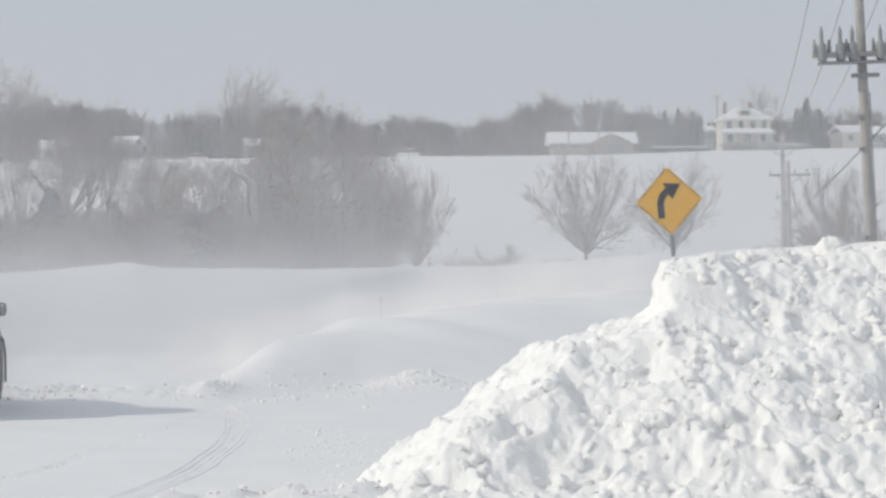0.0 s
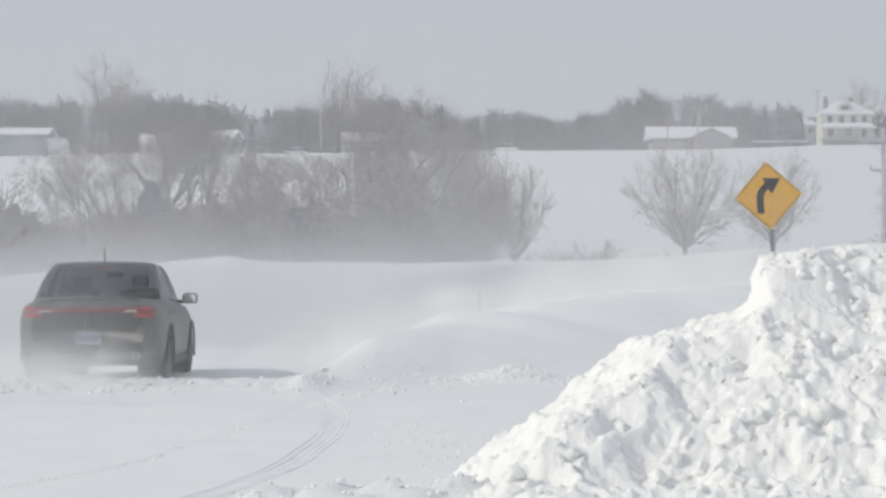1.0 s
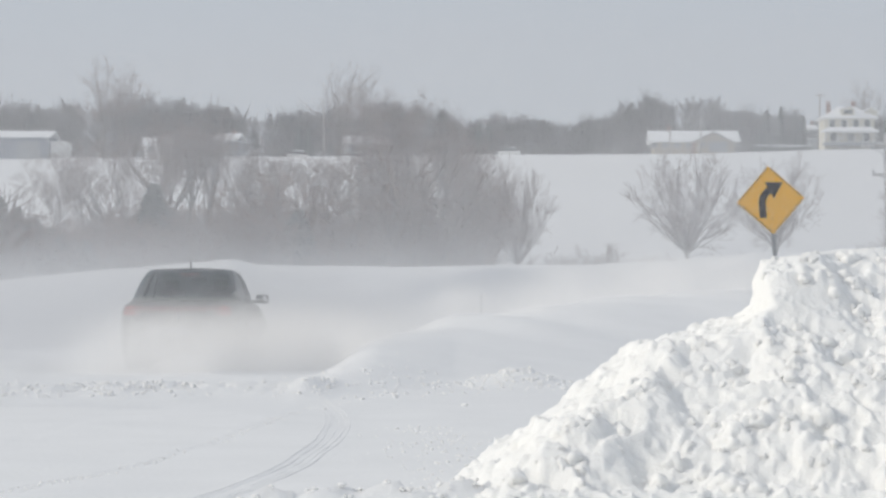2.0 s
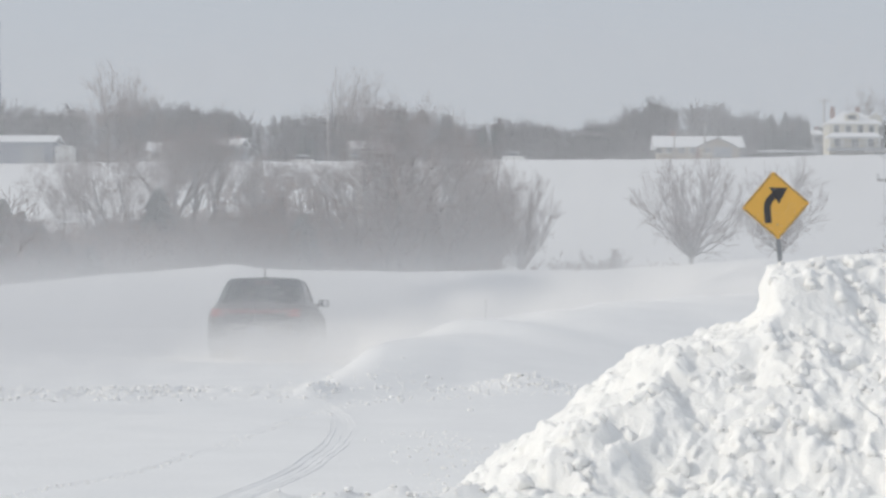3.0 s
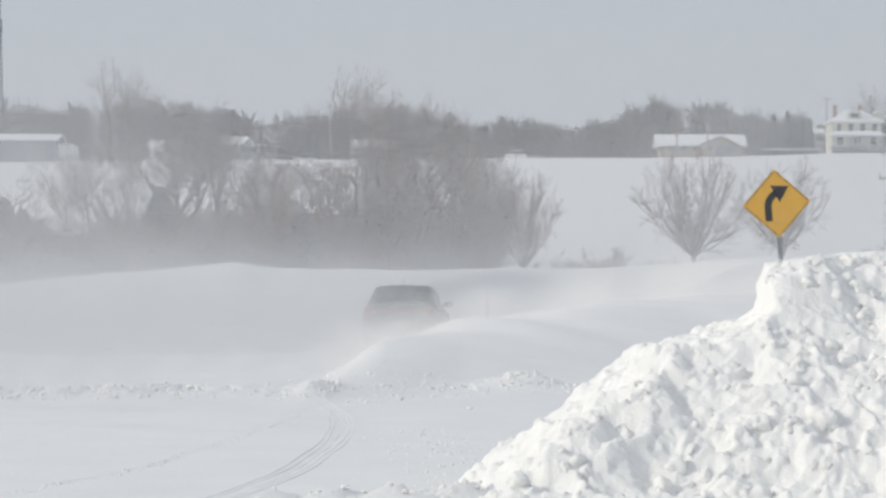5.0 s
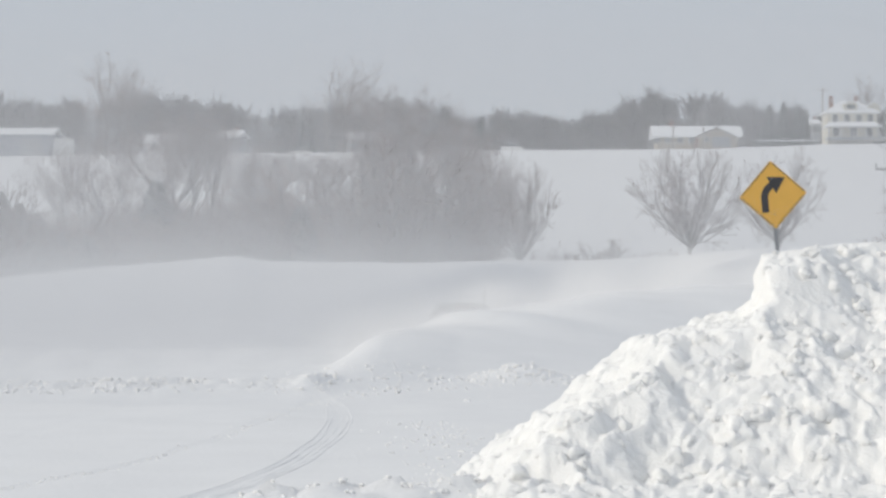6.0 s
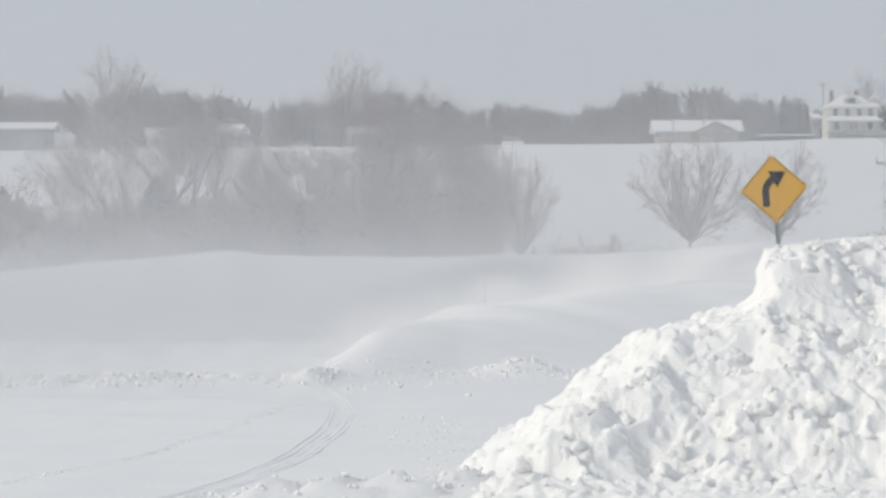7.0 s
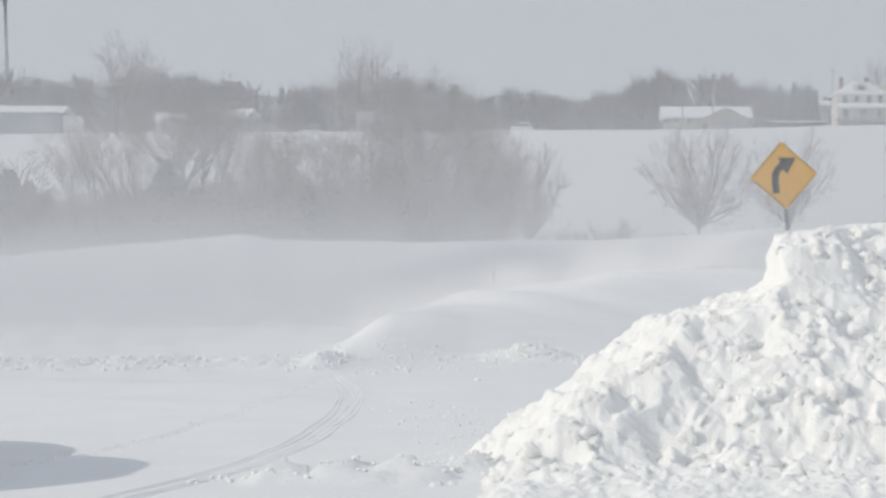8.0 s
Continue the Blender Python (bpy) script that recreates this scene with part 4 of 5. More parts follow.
build_ranch(pose(*base_at(1221, 488, 262)))
build_farmhouse(pose(*base_at(1494, 490, 252)))
build_shed(pose(*base_at(-18, 492, 276)))
build_cottage(pose(*base_at(275, 495, 275), 0, 0, 8), 5.5, TRIM, "small white house with snowy roof half hidden by trees")
build_cottage(pose(*base_at(401, 500, 268), 0, 0, -12), 4.5, GREY_SIDING, "small grey house with snowy roof half hidden by trees")
build_cottage(pose(*base_at(642, 496, 273), 0, 0, 14), 8.0, GREY_SIDING, "grey house with broad snowy roof half hidden by trees")
build_cottage(pose(*base_at(1431, 500, 246), 0, 0, 0), 1.3, GREY_SIDING, "small white outbuilding with snowy roof", 1.0)
build_cottage(pose(*base_at(1690, 500, 250), 0, 0, 10), 7.0, CREAM, "cream house with snowy roof beyond the poles")
build_cottage(pose(*base_at(1765, 498, 252), 0, 0, -6), 9.0, GREY_SIDING, "grey house with snowy roof beyond the poles")


def build_hedge(b0, b1, ypx, d, h):
    x0, x1 = at_px(b0, d), at_px(b1, d)
    z = 1.25 + (500 - ypx) * d / 4446.3
    rng = np.random.default_rng(int(b0))
    t = thing("hedge", "low dark clipped hedge capped with snow before the farmhouse", "hedge", "hedges", at=pose(x0, d, z))
    seg = []
    for i in range(700):
        p = Vector((rng.uniform(0, x1 - x0), rng.uniform(-0.4, 0.4), rng.uniform(-0.5, h * 0.7)))
        seg.append((p, p + Vector((rng.normal(0, 0.25), rng.normal(0, 0.2), rng.uniform(0.1, 0.4))), 0.07, 0.05))
    part("foliage", mesh_of("foliage", *tubes(seg, 3), NEEDLE), t)
    part("snow_cap", box("snow_cap", (x1 - x0, 0.9, 0.22), ROOF_SNOW, ((x1 - x0) / 2, 0, h + 0.12), 0.08), t, "snow lying on top")


build_hedge(1330, 1432, 260, 484, 0.9)
build_hedge(1540, 1600, 256, 484, 1.0)


def build_mast(b, d, ytop, arm):
    x, y, z = base_at(b, d, 255)
    top = 1.25 + (500 - ytop) * d / 4446.3 - z
    p = thing("utility_pole", "distant wooden power pole with crossarm among the houses", "utility pole", "utility poles", at=pose(x, y, z))
    part("shaft", rod("shaft", [(0, 0, -1), (0, 0, top)], [0.2, 0.13], POLE_WOOD, 8), p)
    part("crossarm", box("crossarm", (arm, 0.16, 0.2), POLE_WOOD, (0, -0.15, top - 0.5), 0.02), p)


for b, d, yt, arm in ((1447, 500, 157, 2.2), (568, 478, 172, 1.6), (1236, 478, 200, 1.4), (1182, 478, 222, 0.8)):
    build_mast(b, d, yt, arm)


def build_parked(b, d, ypx, label):
    c = thing("parked_van", label, "van", "parked vehicles", at=pose(*base_at(b, d, ypx), 0, 0, 86))
    part("body", box("body", (2.0, 4.2, 1.2), TRIM, (0, 0, 0.75), 0.18), c)
    part("cab", box("cab", (1.8, 2.2, 0.75), PANE, (0, -0.2, 1.6), 0.15), c)
    part("roof_snow", box("roof_snow", (1.75, 2.1, 0.18), ROOF_SNOW, (0, -0.2, 2.04), 0.07), c, "snow on the roof")
    for s in (-1, 1):
        for y in (-1.3, 1.3):
            part("wheel", lathe("wheel", [(0, -0.1), (0.32, -0.1), (0.34, 0), (0.32, 0.1), (0, 0.1)], RUBBER, 14, "x"), c, at=Matrix.Translation((s * 0.9, y, 0.34)))


build_parked(523, 484, 280, "white van parked beside the field, snow on its roof")
build_parked(897, 484, 273, "white snow-covered vehicle parked at the field edge")


def build_water_tower(b, d):
    x, y = at_px(b, d), d
    z = gz(x, y)
    t = thing("water_tower", "pale blue-grey legged water tower beyond the woods", "water tower", at=pose(x, y, z))
    hub = 1.25 + (500 - 38) * d / 4446.3 - z
    part("tank", lathe("tank", [(0, hub - 2.2), (3, hub - 1.8), (5.6, hub - 0.6), (6.7, hub + 1), (7, hub + 3), (7, hub + 8), (6, hub + 10.5), (3, hub + 12.2), (0, hub + 12.6)], TOWER, 32), t)
    part("riser", rod("riser", [(0, 0, -1), (0, 0, hub - 1)], 0.7, TOWER, 14), t)
    for k in range(6):
        a = 2 * math.pi * k / 6
        leg = [(math.cos(a) * 8.0, math.sin(a) * 8.0, -1), (math.cos(a) * 6.9, math.sin(a) * 6.9, hub + 1.6)]
        part("leg", rod("leg", leg, [0.42, 0.36], TOWER, 10), t)
        part("foot_collar", rod("foot_collar", [(math.cos(a) * 6.95, math.sin(a) * 6.95, hub - 1.4), (math.cos(a) * 6.9, math.sin(a) * 6.9, hub + 1.8)], [0.5, 0.62], TOWER, 10), t)
        for f0, f1, s in ((0.25, 0.6, 1), (0.6, 0.25, 1)):
            a2 = a + 2 * math.pi / 6
            p = Vector(leg[0]).lerp(Vector(leg[1]), f0)
            q = Vector((math.cos(a2) * 8.0, math.sin(a2) * 8.0, -1)).lerp(Vector((math.cos(a2) * 6.9, math.sin(a2) * 6.9, hub + 1.6)), f1)
            part("brace_rod", rod("brace_rod", [p, q], 0.05, TOWER, 6), t)


build_water_tower(-74, 560)


# ---- car ----
STATIONS = ((-2.34, 0.70, 0.79, 0.90, 0.40), (-2.32, 0.77, 0.83, 0.95, 0.34), (-2.27, 0.83, 0.87, 1.0, 0.30), (-2.1, 0.875, 0.90, 1.04, 0.25), (-1.85, 0.895, 0.92, 1.03, 0.22), (-1.4, 0.912, 0.945, 1.02, 0.2),
            (-0.8, 0.915, 0.93, 0.97, 0.2), (0, 0.915, 0.915, 0.95, 0.2), (0.7, 0.912, 0.905, 0.97, 0.2), (1.2, 0.905, 0.88, 0.96, 0.2), (1.7, 0.885, 0.82, 0.88, 0.2), (2.1, 0.82, 0.73, 0.78, 0.24),
            (2.28, 0.70, 0.64, 0.68, 0.32), (2.34, 0.55, 0.55, 0.58, 0.38))
AXLES = (-1.36, 1.36)


def car_outline(y):
    c = [s[0] for s in STATIONS]
    w, zb, zt, z0 = (float(np.interp(y, c, [s[k] for s in STATIONS])) for k in (1, 2, 3, 4))
    pts = [(0, z0 - 0.02), (w * 0.7, z0 - 0.02), (w * 0.9, z0 + 0.02), (w * 0.965, z0 + 0.1), (w * 0.985, z0 + 0.2), (w, (z0 + zb) * 0.5), (w * 0.995, zb - 0.16), (w * 0.975, zb - 0.05),
           (w * 0.92, zb + (zt - zb) * 0.35), (w * 0.80, zb + (zt - zb) * 0.75), (w * 0.58, zt), (0, zt + 0.015)]
    dense = []
    for a, b in zip(pts, pts[1:]):
        n = max(1, int(math.dist(a, b) / 0.045))
        dense += [(a[0] + (b[0] - a[0]) * k / n, a[1] + (b[1] - a[1]) * k / n) for k in range(n)]
    return pts, dense + [pts[-1]]


def resample(line, n):
    d = np.array(line)
    s = np.concatenate([[0], np.cumsum(np.linalg.norm(np.diff(d, axis=0), axis=1))])
    t = np.linspace(0, s[-1], n)
    return np.stack([np.interp(t, s, d[:, 0]), np.interp(t, s, d[:, 1])], 1)


def build_body():
    ys = np.concatenate([[-2.34, -2.335, -2.325, -2.31, -2.29], np.arange(-2.27, 2.3, 0.035), [2.3, 2.32, 2.335, 2.34]])
    n = 46
    rings = [resample(car_outline(y)[0], n) for y in ys]
    verts, faces = [], []
    for y, ring in zip(ys, rings):
        verts += [(x, y, z) for x, z in ring] + [(-x, y, z) for x, z in ring[::-1]]
    m = 2 * n
    for i in range(len(ys) - 1):
        for k in range(m):
            j = (k + 1) % m
            f = (i * m + k, i * m + j, (i + 1) * m + j, (i + 1) * m + k)
            c = np.mean([verts[q] for q in f], 0)
            if abs(c[0]) > 0.5 and min(math.hypot(c[1] - a, c[2] - 0.33) for a in AXLES) < 0.375 and c[2] < 0.72:
                continue
            faces.append(f)
    faces.append(tuple(range(m)))
    faces.append(tuple((len(ys) - 1) * m + k for k in range(m - 1, -1, -1)))
    return mesh_of("body", verts, faces, PAINT, True)


def build_cabin(car):
    """Pillars, roof and panes: rings of a rounded plan that draws in towards the roof."""
    nu, nh = 120, 14

    def ring(u, h):
        e = h ** 0.9
        w = 0.85 + (0.60 - 0.85) * e
        yr, yf = -1.78 + 0.96 * h ** 1.05, 1.02 - 0.86 * h ** 0.95
        a = 2 * math.pi * u
        p = 0.30
        cx, cy = math.cos(a), math.sin(a)
        x = math.copysign(abs(cx) ** p, cx) * w
        y = (yr + yf) / 2 + math.copysign(abs(cy) ** p, cy) * (yf - yr) / 2
        bow = 0.10 * (1 - (x / w) ** 2) * (1 if cy > 0 else -1) * (0.6 if abs(cy) > 0.3 else 0)
        z = 0.90 + 0.055 * (-y / 1.7 if y < 0 else 0) + (1.455 - 0.90) * math.sin(h * math.pi / 2) ** 0.92
        return (x, y + bow, z)
    grids = {}
    for i in range(nu):
        for j in range(nh):
            q = [ring(((i + a) % nu) / nu, (j + b) / nh) for a, b in ((0, 0), (1, 0), (1, 1), (0, 1))]
            c = np.mean(q, 0)
            ang = ((i + 0.5) / nu * 360) % 360
            h = (j + 0.5) / nh
            name = "cabin"
            if 0.10 < h < 0.90:
                if 211 < ang < 329 and h < 0.86:
                    name = "rear_window"
                elif 32 < ang < 148:
                    name = "windscreen"
                elif ang < 20 or ang > 342 or 160 < ang < 198:
                    side = "r" if c[0] > 0 else "l"
                    name = ("front_window_" if c[1] > -0.18 else "rear_door_window_") + side
                    if -0.25 < c[1] < -0.12:
                        name = "cabin"
            grids.setdefault(name, []).append(q)
    roof = []
    for i in range(nu):
        a, b = ring(i / nu, 1), ring(((i + 1) % nu) / nu, 1)
        for k in range(4):
            f0, f1 = 1 - k / 4, 1 - (k + 1) / 4

            def inw(p, f):
                return (p[0] * f, -0.33 + (p[1] + 0.33) * f, p[2] + 0.022 * (1 - f * f))
            roof.append([inw(a, f0), inw(b, f0), inw(b, f1), inw(a, f1)])
    grids["cabin"] += roof
    for name, quads in grids.items():
        verts = [v for q in quads for v in q]
        faces = [tuple(range(4 * k, 4 * k + 4)) for k in range(len(quads))]
        me = mesh_of(name, verts, faces, PAINT if name == "cabin" else GLASS, True)
        bm = bmesh.new()
        bm.from_mesh(me)
        bmesh.ops.remove_doubles(bm, verts=bm.verts, dist=0.0005)
        bm.to_mesh(me)
        bm.free()
        me.polygons.foreach_set("use_smooth", [True] * len(me.polygons))
        plain = {"front_window_r": "side_window", "front_window_l": "side_window", "rear_door_window_r": "side_window", "rear_door_window_l": "side_window"}.get(name, name)
        part(plain, me, car)


def strip(name, x0, x1, z0, z1, mat, proud, n=24, tall=4, depth=0.03):
    """A lamp or trim band that follows the curved tail of the body."""
    verts, faces = [], []

    def tail(x, z):
        for y in np.arange(-2.34, -1.9, 0.004):
            ring = car_outline(y)[0]
            zs = [p[1] for p in ring[5:]]
            xs = [p[0] for p in ring[5:]]
            if z <= zs[-1] and np.interp(z, zs, xs) >= abs(x):
                return y
        return -1.95
    for j in range(tall + 1):
        for i in range(n + 1):
            x, z = x0 + (x1 - x0) * i / n, z0 + (z1 - z0) * j / tall
            edge = 0.0 if j in (0, tall) else proud
            verts.append((x, tail(x, z) - edge, z))
    for j in range(tall):
        for i in range(n):
            o = j * (n + 1) + i
            faces.append((o, o + 1, o + n + 2, o + n + 1))
    me = mesh_of(name, verts, faces, mat, True)
    return me


def build_wheel(car, x, y):
    hub = part("wheel", lathe("tyre", [(0.2, -0.1), (0.3, -0.105), (0.325, -0.08), (0.33, 0), (0.325, 0.08), (0.3, 0.105), (0.2, 0.1), (0.2, -0.1)], RUBBER, 32, "x"), car, at=Matrix.Translation((x, y, 0.33)))
    s = 1 if x > 0 else -1
    part("rim", lathe("rim", [(0, 0.05 * s), (0.05, 0.06 * s), (0.07, 0.03 * s), (0.17, 0.04 * s), (0.2, 0.085 * s), (0.205, 0.09 * s), (0.205, -0.05 * s)], ALLOY, 24, "x"), hub)
    for k in range(5):
        sp = box("spoke", (0.03, 0.045, 0.17), ALLOY, (0.062 * s, 0, 0.12), 0.008)
        sp.transform(Matrix.Rotation(2 * math.pi * k / 5, 4, "X"))
        part("spoke", sp, hub)
    return hub


def build_car():
    car = thing("sedan", "dark grey four-door sedan with full-width tail light, dusted with blown snow", "car")
    part("body", build_body(), car)
    build_cabin(car)
    for a in AXLES:
        for s in (-1, 1):
            arch = [(s * 0.908, a + 0.378 * math.cos(t), 0.33 + 0.378 * math.sin(t)) for t in np.linspace(-0.3, math.pi + 0.3, 22)]
            part("wheel_arch", rod("wheel_arch", arch, 0.016, BLACK_PLASTIC, 6), car)
            lin = lathe("wheel_well", [(0.02, 0), (0.39, 0), (0.39, 0.33)], BLACK_PLASTIC, 28, "x")
            part("wheel_well", lin, car, at=Matrix.Translation((s * 0.53, a, 0.34)) @ (Matrix() if s > 0 else Matrix.Rotation(math.pi, 4, "Z")))
    wheels = [build_wheel(car, s * 0.79, a) for a in AXLES for s in (-1, 1)]
    part("tail_light_bar", strip("tail_light_bar", -0.56, 0.56, 0.855, 0.925, RED_LENS, 0.012), car, "full-width red tail light")
    for s in (-1, 1):
        lamp = part("tail_lamp", strip("tail_lamp", s * 0.55, s * 0.80, 0.80, 0.935, RED_LENS, 0.016, 12), car)
        part("light_ring", strip("light_ring", s * 0.62, s * 0.78, 0.815, 0.835, LIT_RED, 0.024, 8), lamp, "glowing red light strip")
        part("light_ring", strip("light_ring", s * 0.64, s * 0.76, 0.9, 0.915, LIT_RED, 0.024, 8), lamp, "glowing red light strip")
        part("reversing_lens", strip("reversing_lens", s * 0.44, s * 0.6, 0.868, 0.89, WHITE_LENS, 0.03, 8), lamp)
        part("exhaust_tip", lathe("exhaust_tip", [(0.045, 0), (0.05, 0), (0.05, 0.12), (0.04, 0.12), (0.04, 0.0)], CHROME, 14), car,
             at=Matrix.Translation((s * 0.58, -2.22, 0.34)) @ Matrix.Rotation(radians(90), 4, "X"))
        m = part("side_mirror", box("mirror_shell", (0.2, 0.13, 0.14), PAINT, (s * 0.965, 0.56, 1.02), 0.045), car)
        part("mirror_glass", box("mirror_glass", (0.16, 0.01, 0.105), MIRROR, (s * 0.965, 0.494, 1.02), 0.004), m)
        part("mirror_arm", box("mirror_arm", (0.14, 0.07, 0.05), BLACK_PLASTIC, (s * 0.86, 0.58, 0.975), 0.015), m)
        for y in (0.05, -0.95):
            part("door_handle", box("door_handle", (0.03, 0.2, 0.03), PAINT, (s * 0.925, y - 0.25, 0.86), 0.01), car)
        part("sill_trim", box("sill_trim", (0.04, 1.9, 0.1), BLACK_PLASTIC, (s * 0.885, 0, 0.235), 0.012), car)
        part("front_seat", box("front_seat", (0.44, 0.16, 0.5), SEAT, (s * 0.38, -0.05, 0.9), 0.06), car)
        part("head_rest", box("head_rest", (0.22, 0.1, 0.15), SEAT, (s * 0.38, -0.1, 1.24), 0.04), car)
        part("headlamp", box("headlamp", (0.34, 0.12, 0.12), WHITE_LENS, (s * 0.56, 2.2, 0.62), 0.03), car)
        part("rear_head_rest", box("rear_head_rest", (0.24, 0.09, 0.14), SEAT, (s * 0.36, -1.12, 1.06), 0.035), car)
    part("rear_seat", box("rear_seat", (1.3, 0.16, 0.5), SEAT, (0, -1.1, 0.78), 0.06), car)
    part("dashboard", box("dashboard", (1.4, 0.4, 0.2), SEAT, (0, 0.72, 0.86), 0.05), car)
    part("rear_view_mirror", box("rear_view_mirror", (0.24, 0.04, 0.07), BLACK_PLASTIC, (0, 0.28, 1.33), 0.015), car)
    part("lower_bumper", strip("lower_bumper", -0.66, 0.66, 0.38, 0.5, BLACK_PLASTIC, 0.014, 20), car, "black lower bumper")
    part("boot_lip", rod("boot_lip", [(-0.6, -2.2, 1.01), (-0.4, -2.255, 1.035), (0, -2.27, 1.04), (0.4, -2.255, 1.035), (0.6, -2.2, 1.01)], 0.018, PAINT, 8), car)
    part("brake_light", box("brake_light", (0.3, 0.03, 0.02), LIT_RED, (0, -0.93, 1.405), 0.006), car)
    plate = part("number_plate", box("number_plate", (0.31, 0.012, 0.155), PLATE, (0, -2.352, 0.55), 0.005), car, "white plate with unreadable marks")
    for k in range(6):
        part("plate_mark", box("plate_mark", (0.028, 0.004, 0.07), PLATE_BAR, (-0.11 + k * 0.044, -2.361, 0.545)), plate)
    part("boot_seam", rod("boot_seam", [(-0.62, -2.335, 0.80), (-0.5, -2.345, 0.66), (0.5, -2.345, 0.66), (0.62, -2.335, 0.80)], 0.006, BLACK_PLASTIC, 5), car)
    part("antenna", rod("antenna", [(0, -0.75, 1.45), (0, -0.84, 1.66)], [0.014, 0.004], BLACK_PLASTIC, 6), car)
    return car, wheels


sedan, sedan_wheels = build_car()
follower = copy_thing(sedan, pose(-8, 6, 0))
tagged(follower, "second grey sedan following, its shadow falling on the snow", "car")
follower_wheels = [o for o in follower.children if o.name.startswith("wheel") and not o.name.startswith(("wheel_arch", "wheel_well"))]


# ---- clods of snow ----
def build_clods():
    rng = np.random.default_rng(31)
    bm = bmesh.new()
    bmesh.ops.create_icosphere(bm, subdivisions=1, radius=1)
    base = np.array([v.co[:] for v in bm.verts])
    tri = [[v.index for v in f.verts] for f in bm.faces]
    bm.free()
    verts, faces, total = [], [], 0
    spots = []
    for _ in range(1900):                                  # along the windrow, thicker in places
        x = rng.uniform(-7, -1.3)
        if math.sin(x * 3.1) + math.sin(x * 1.3 + 1) < rng.uniform(-2.2, 1.2):
            continue
        y = 29.5 + rng.choice([0.0, -0.75, 0.5]) + 0.12 * (x + 4) + rng.normal(0, 0.4)
        spots.append((x, y, 0.007 + 0.024 * rng.random() ** 2.5))
    for _ in range(320):                                   # thrown up beside the faint wheel track
        y = rng.uniform(14, 26)
        x = float(np.interp(y, [12.5, 16.3, 19.8, 25.3], [-3.2, -2.33, -1.8, -1.39])) + rng.normal(0, 0.05)
        if noise.noise((y * 0.9, 3.0, 1.0)) > -0.12:
            spots.append((x, y, rng.uniform(0.003, 0.010)))
    for _ in range(260):                                   # scattered at its end
        spots.append((-0.75 + rng.normal(0, 0.6), 31.0 + rng.normal(0, 1.9), 0.007 + 0.022 * rng.random() ** 2))
    for _ in range(140):                                   # on the heap
        spots.append((0.95 + rng.normal(0, 0.3), 32.0 + rng.normal(0, 0.7), rng.uniform(0.008, 0.03)))
    for _ in range(70):
        spots.append((rng.uniform(0.3, 2.0), rng.uniform(30, 32.5), rng.uniform(0.008, 0.022)))
    for _ in range(330):                                   # foot of the ploughed heap
        y = rng.uniform(13.6, 22)
        spots.append((0.35 - (y - 13) * 0.055 + rng.normal(0, 0.22), y, rng.uniform(0.004, 0.014)))
    for _ in range(110):
        x = rng.uniform(-1.5, 0.2)
        spots.append((x, 14.1 + rng.normal(0, 0.2), rng.uniform(0.006, 0.022)))
    for x, y, r in spots:
        k = base * (1 + rng.normal(0, 0.2, (len(base), 1))) * r * np.array([rng.uniform(0.8, 1.4), rng.uniform(0.8, 1.4), rng.uniform(0.6, 1.0)])
        verts.append(k + [x, y, gz(x, y) + r * 0.35])
        faces += [[i + total for i in f] for f in tri]
        total += len(base)
    tagged(new("snow_clods", mesh_of("snow_clods", np.concatenate(verts), faces, PILE_SNOW, True)), "loose clods of snow scattered on the road", "snow", kind="stuff")


build_clods()


# ---- blowing snow ----
def slats(name, cover, x0, x1, z0, z1, period, slope, cols, slices=(0.0,), mat=None):
    """One mesh of hair-fine streaks of snow on the wind; cover(x, z) says how much of the air they fill."""
    allv, allq, base = [], [], 0
    for k, y in enumerate(slices):
        lean, gap = slope + 0.45 * k, period * (1 + 0.3 * k)
        reach = abs(lean) * max(abs(x0), abs(x1))
        X, B = np.meshgrid(np.linspace(x0, x1, cols + 1), np.arange(z0 - reach, z1 + reach, gap * math.sqrt(1 + lean * lean)))
        Z = B + X * lean
        h = 0.5 * gap * math.sqrt(1 + lean * lean) * np.clip(cover(X, Z), 0, 0.95)
        h[(Z < z0) | (Z > z1)] = 0
        Y = np.full_like(X, y)
        allv.append(np.stack([np.stack([X, Y, Z - h], -1), np.stack([X, Y, Z + h], -1)], 2).reshape(-1, 3))
        rows, c = X.shape
        at = (np.arange(rows)[:, None] * c + np.arange(c - 1)[None, :]) * 2 + base
        q = np.stack([at, at + 2, at + 3, at + 1], -1)
        allq.append(q[(h[:, :-1] + h[:, 1:]) > 0.012 * gap])
        base += rows * c * 2
    verts, quads = np.concatenate(allv), np.concatenate(allq)
    used, quads = np.unique(quads.ravel(), return_inverse=True)
    verts = verts[used]
    n = len(quads) // 4
    me = bpy.data.meshes.new(name)
    me.vertices.add(len(verts))
    me.vertices.foreach_set("co", verts.astype(np.float32).ravel())
    me.loops.add(4 * n)
    me.loops.foreach_set("vertex_index", quads.astype(np.int32).ravel())
    me.polygons.add(n)
    me.polygons.foreach_set("loop_start", np.arange(0, 4 * n, 4, dtype=np.int32))
    me.materials.append(mat or AIR_SNOW)
    me.update(calc_edges=True)
    return me


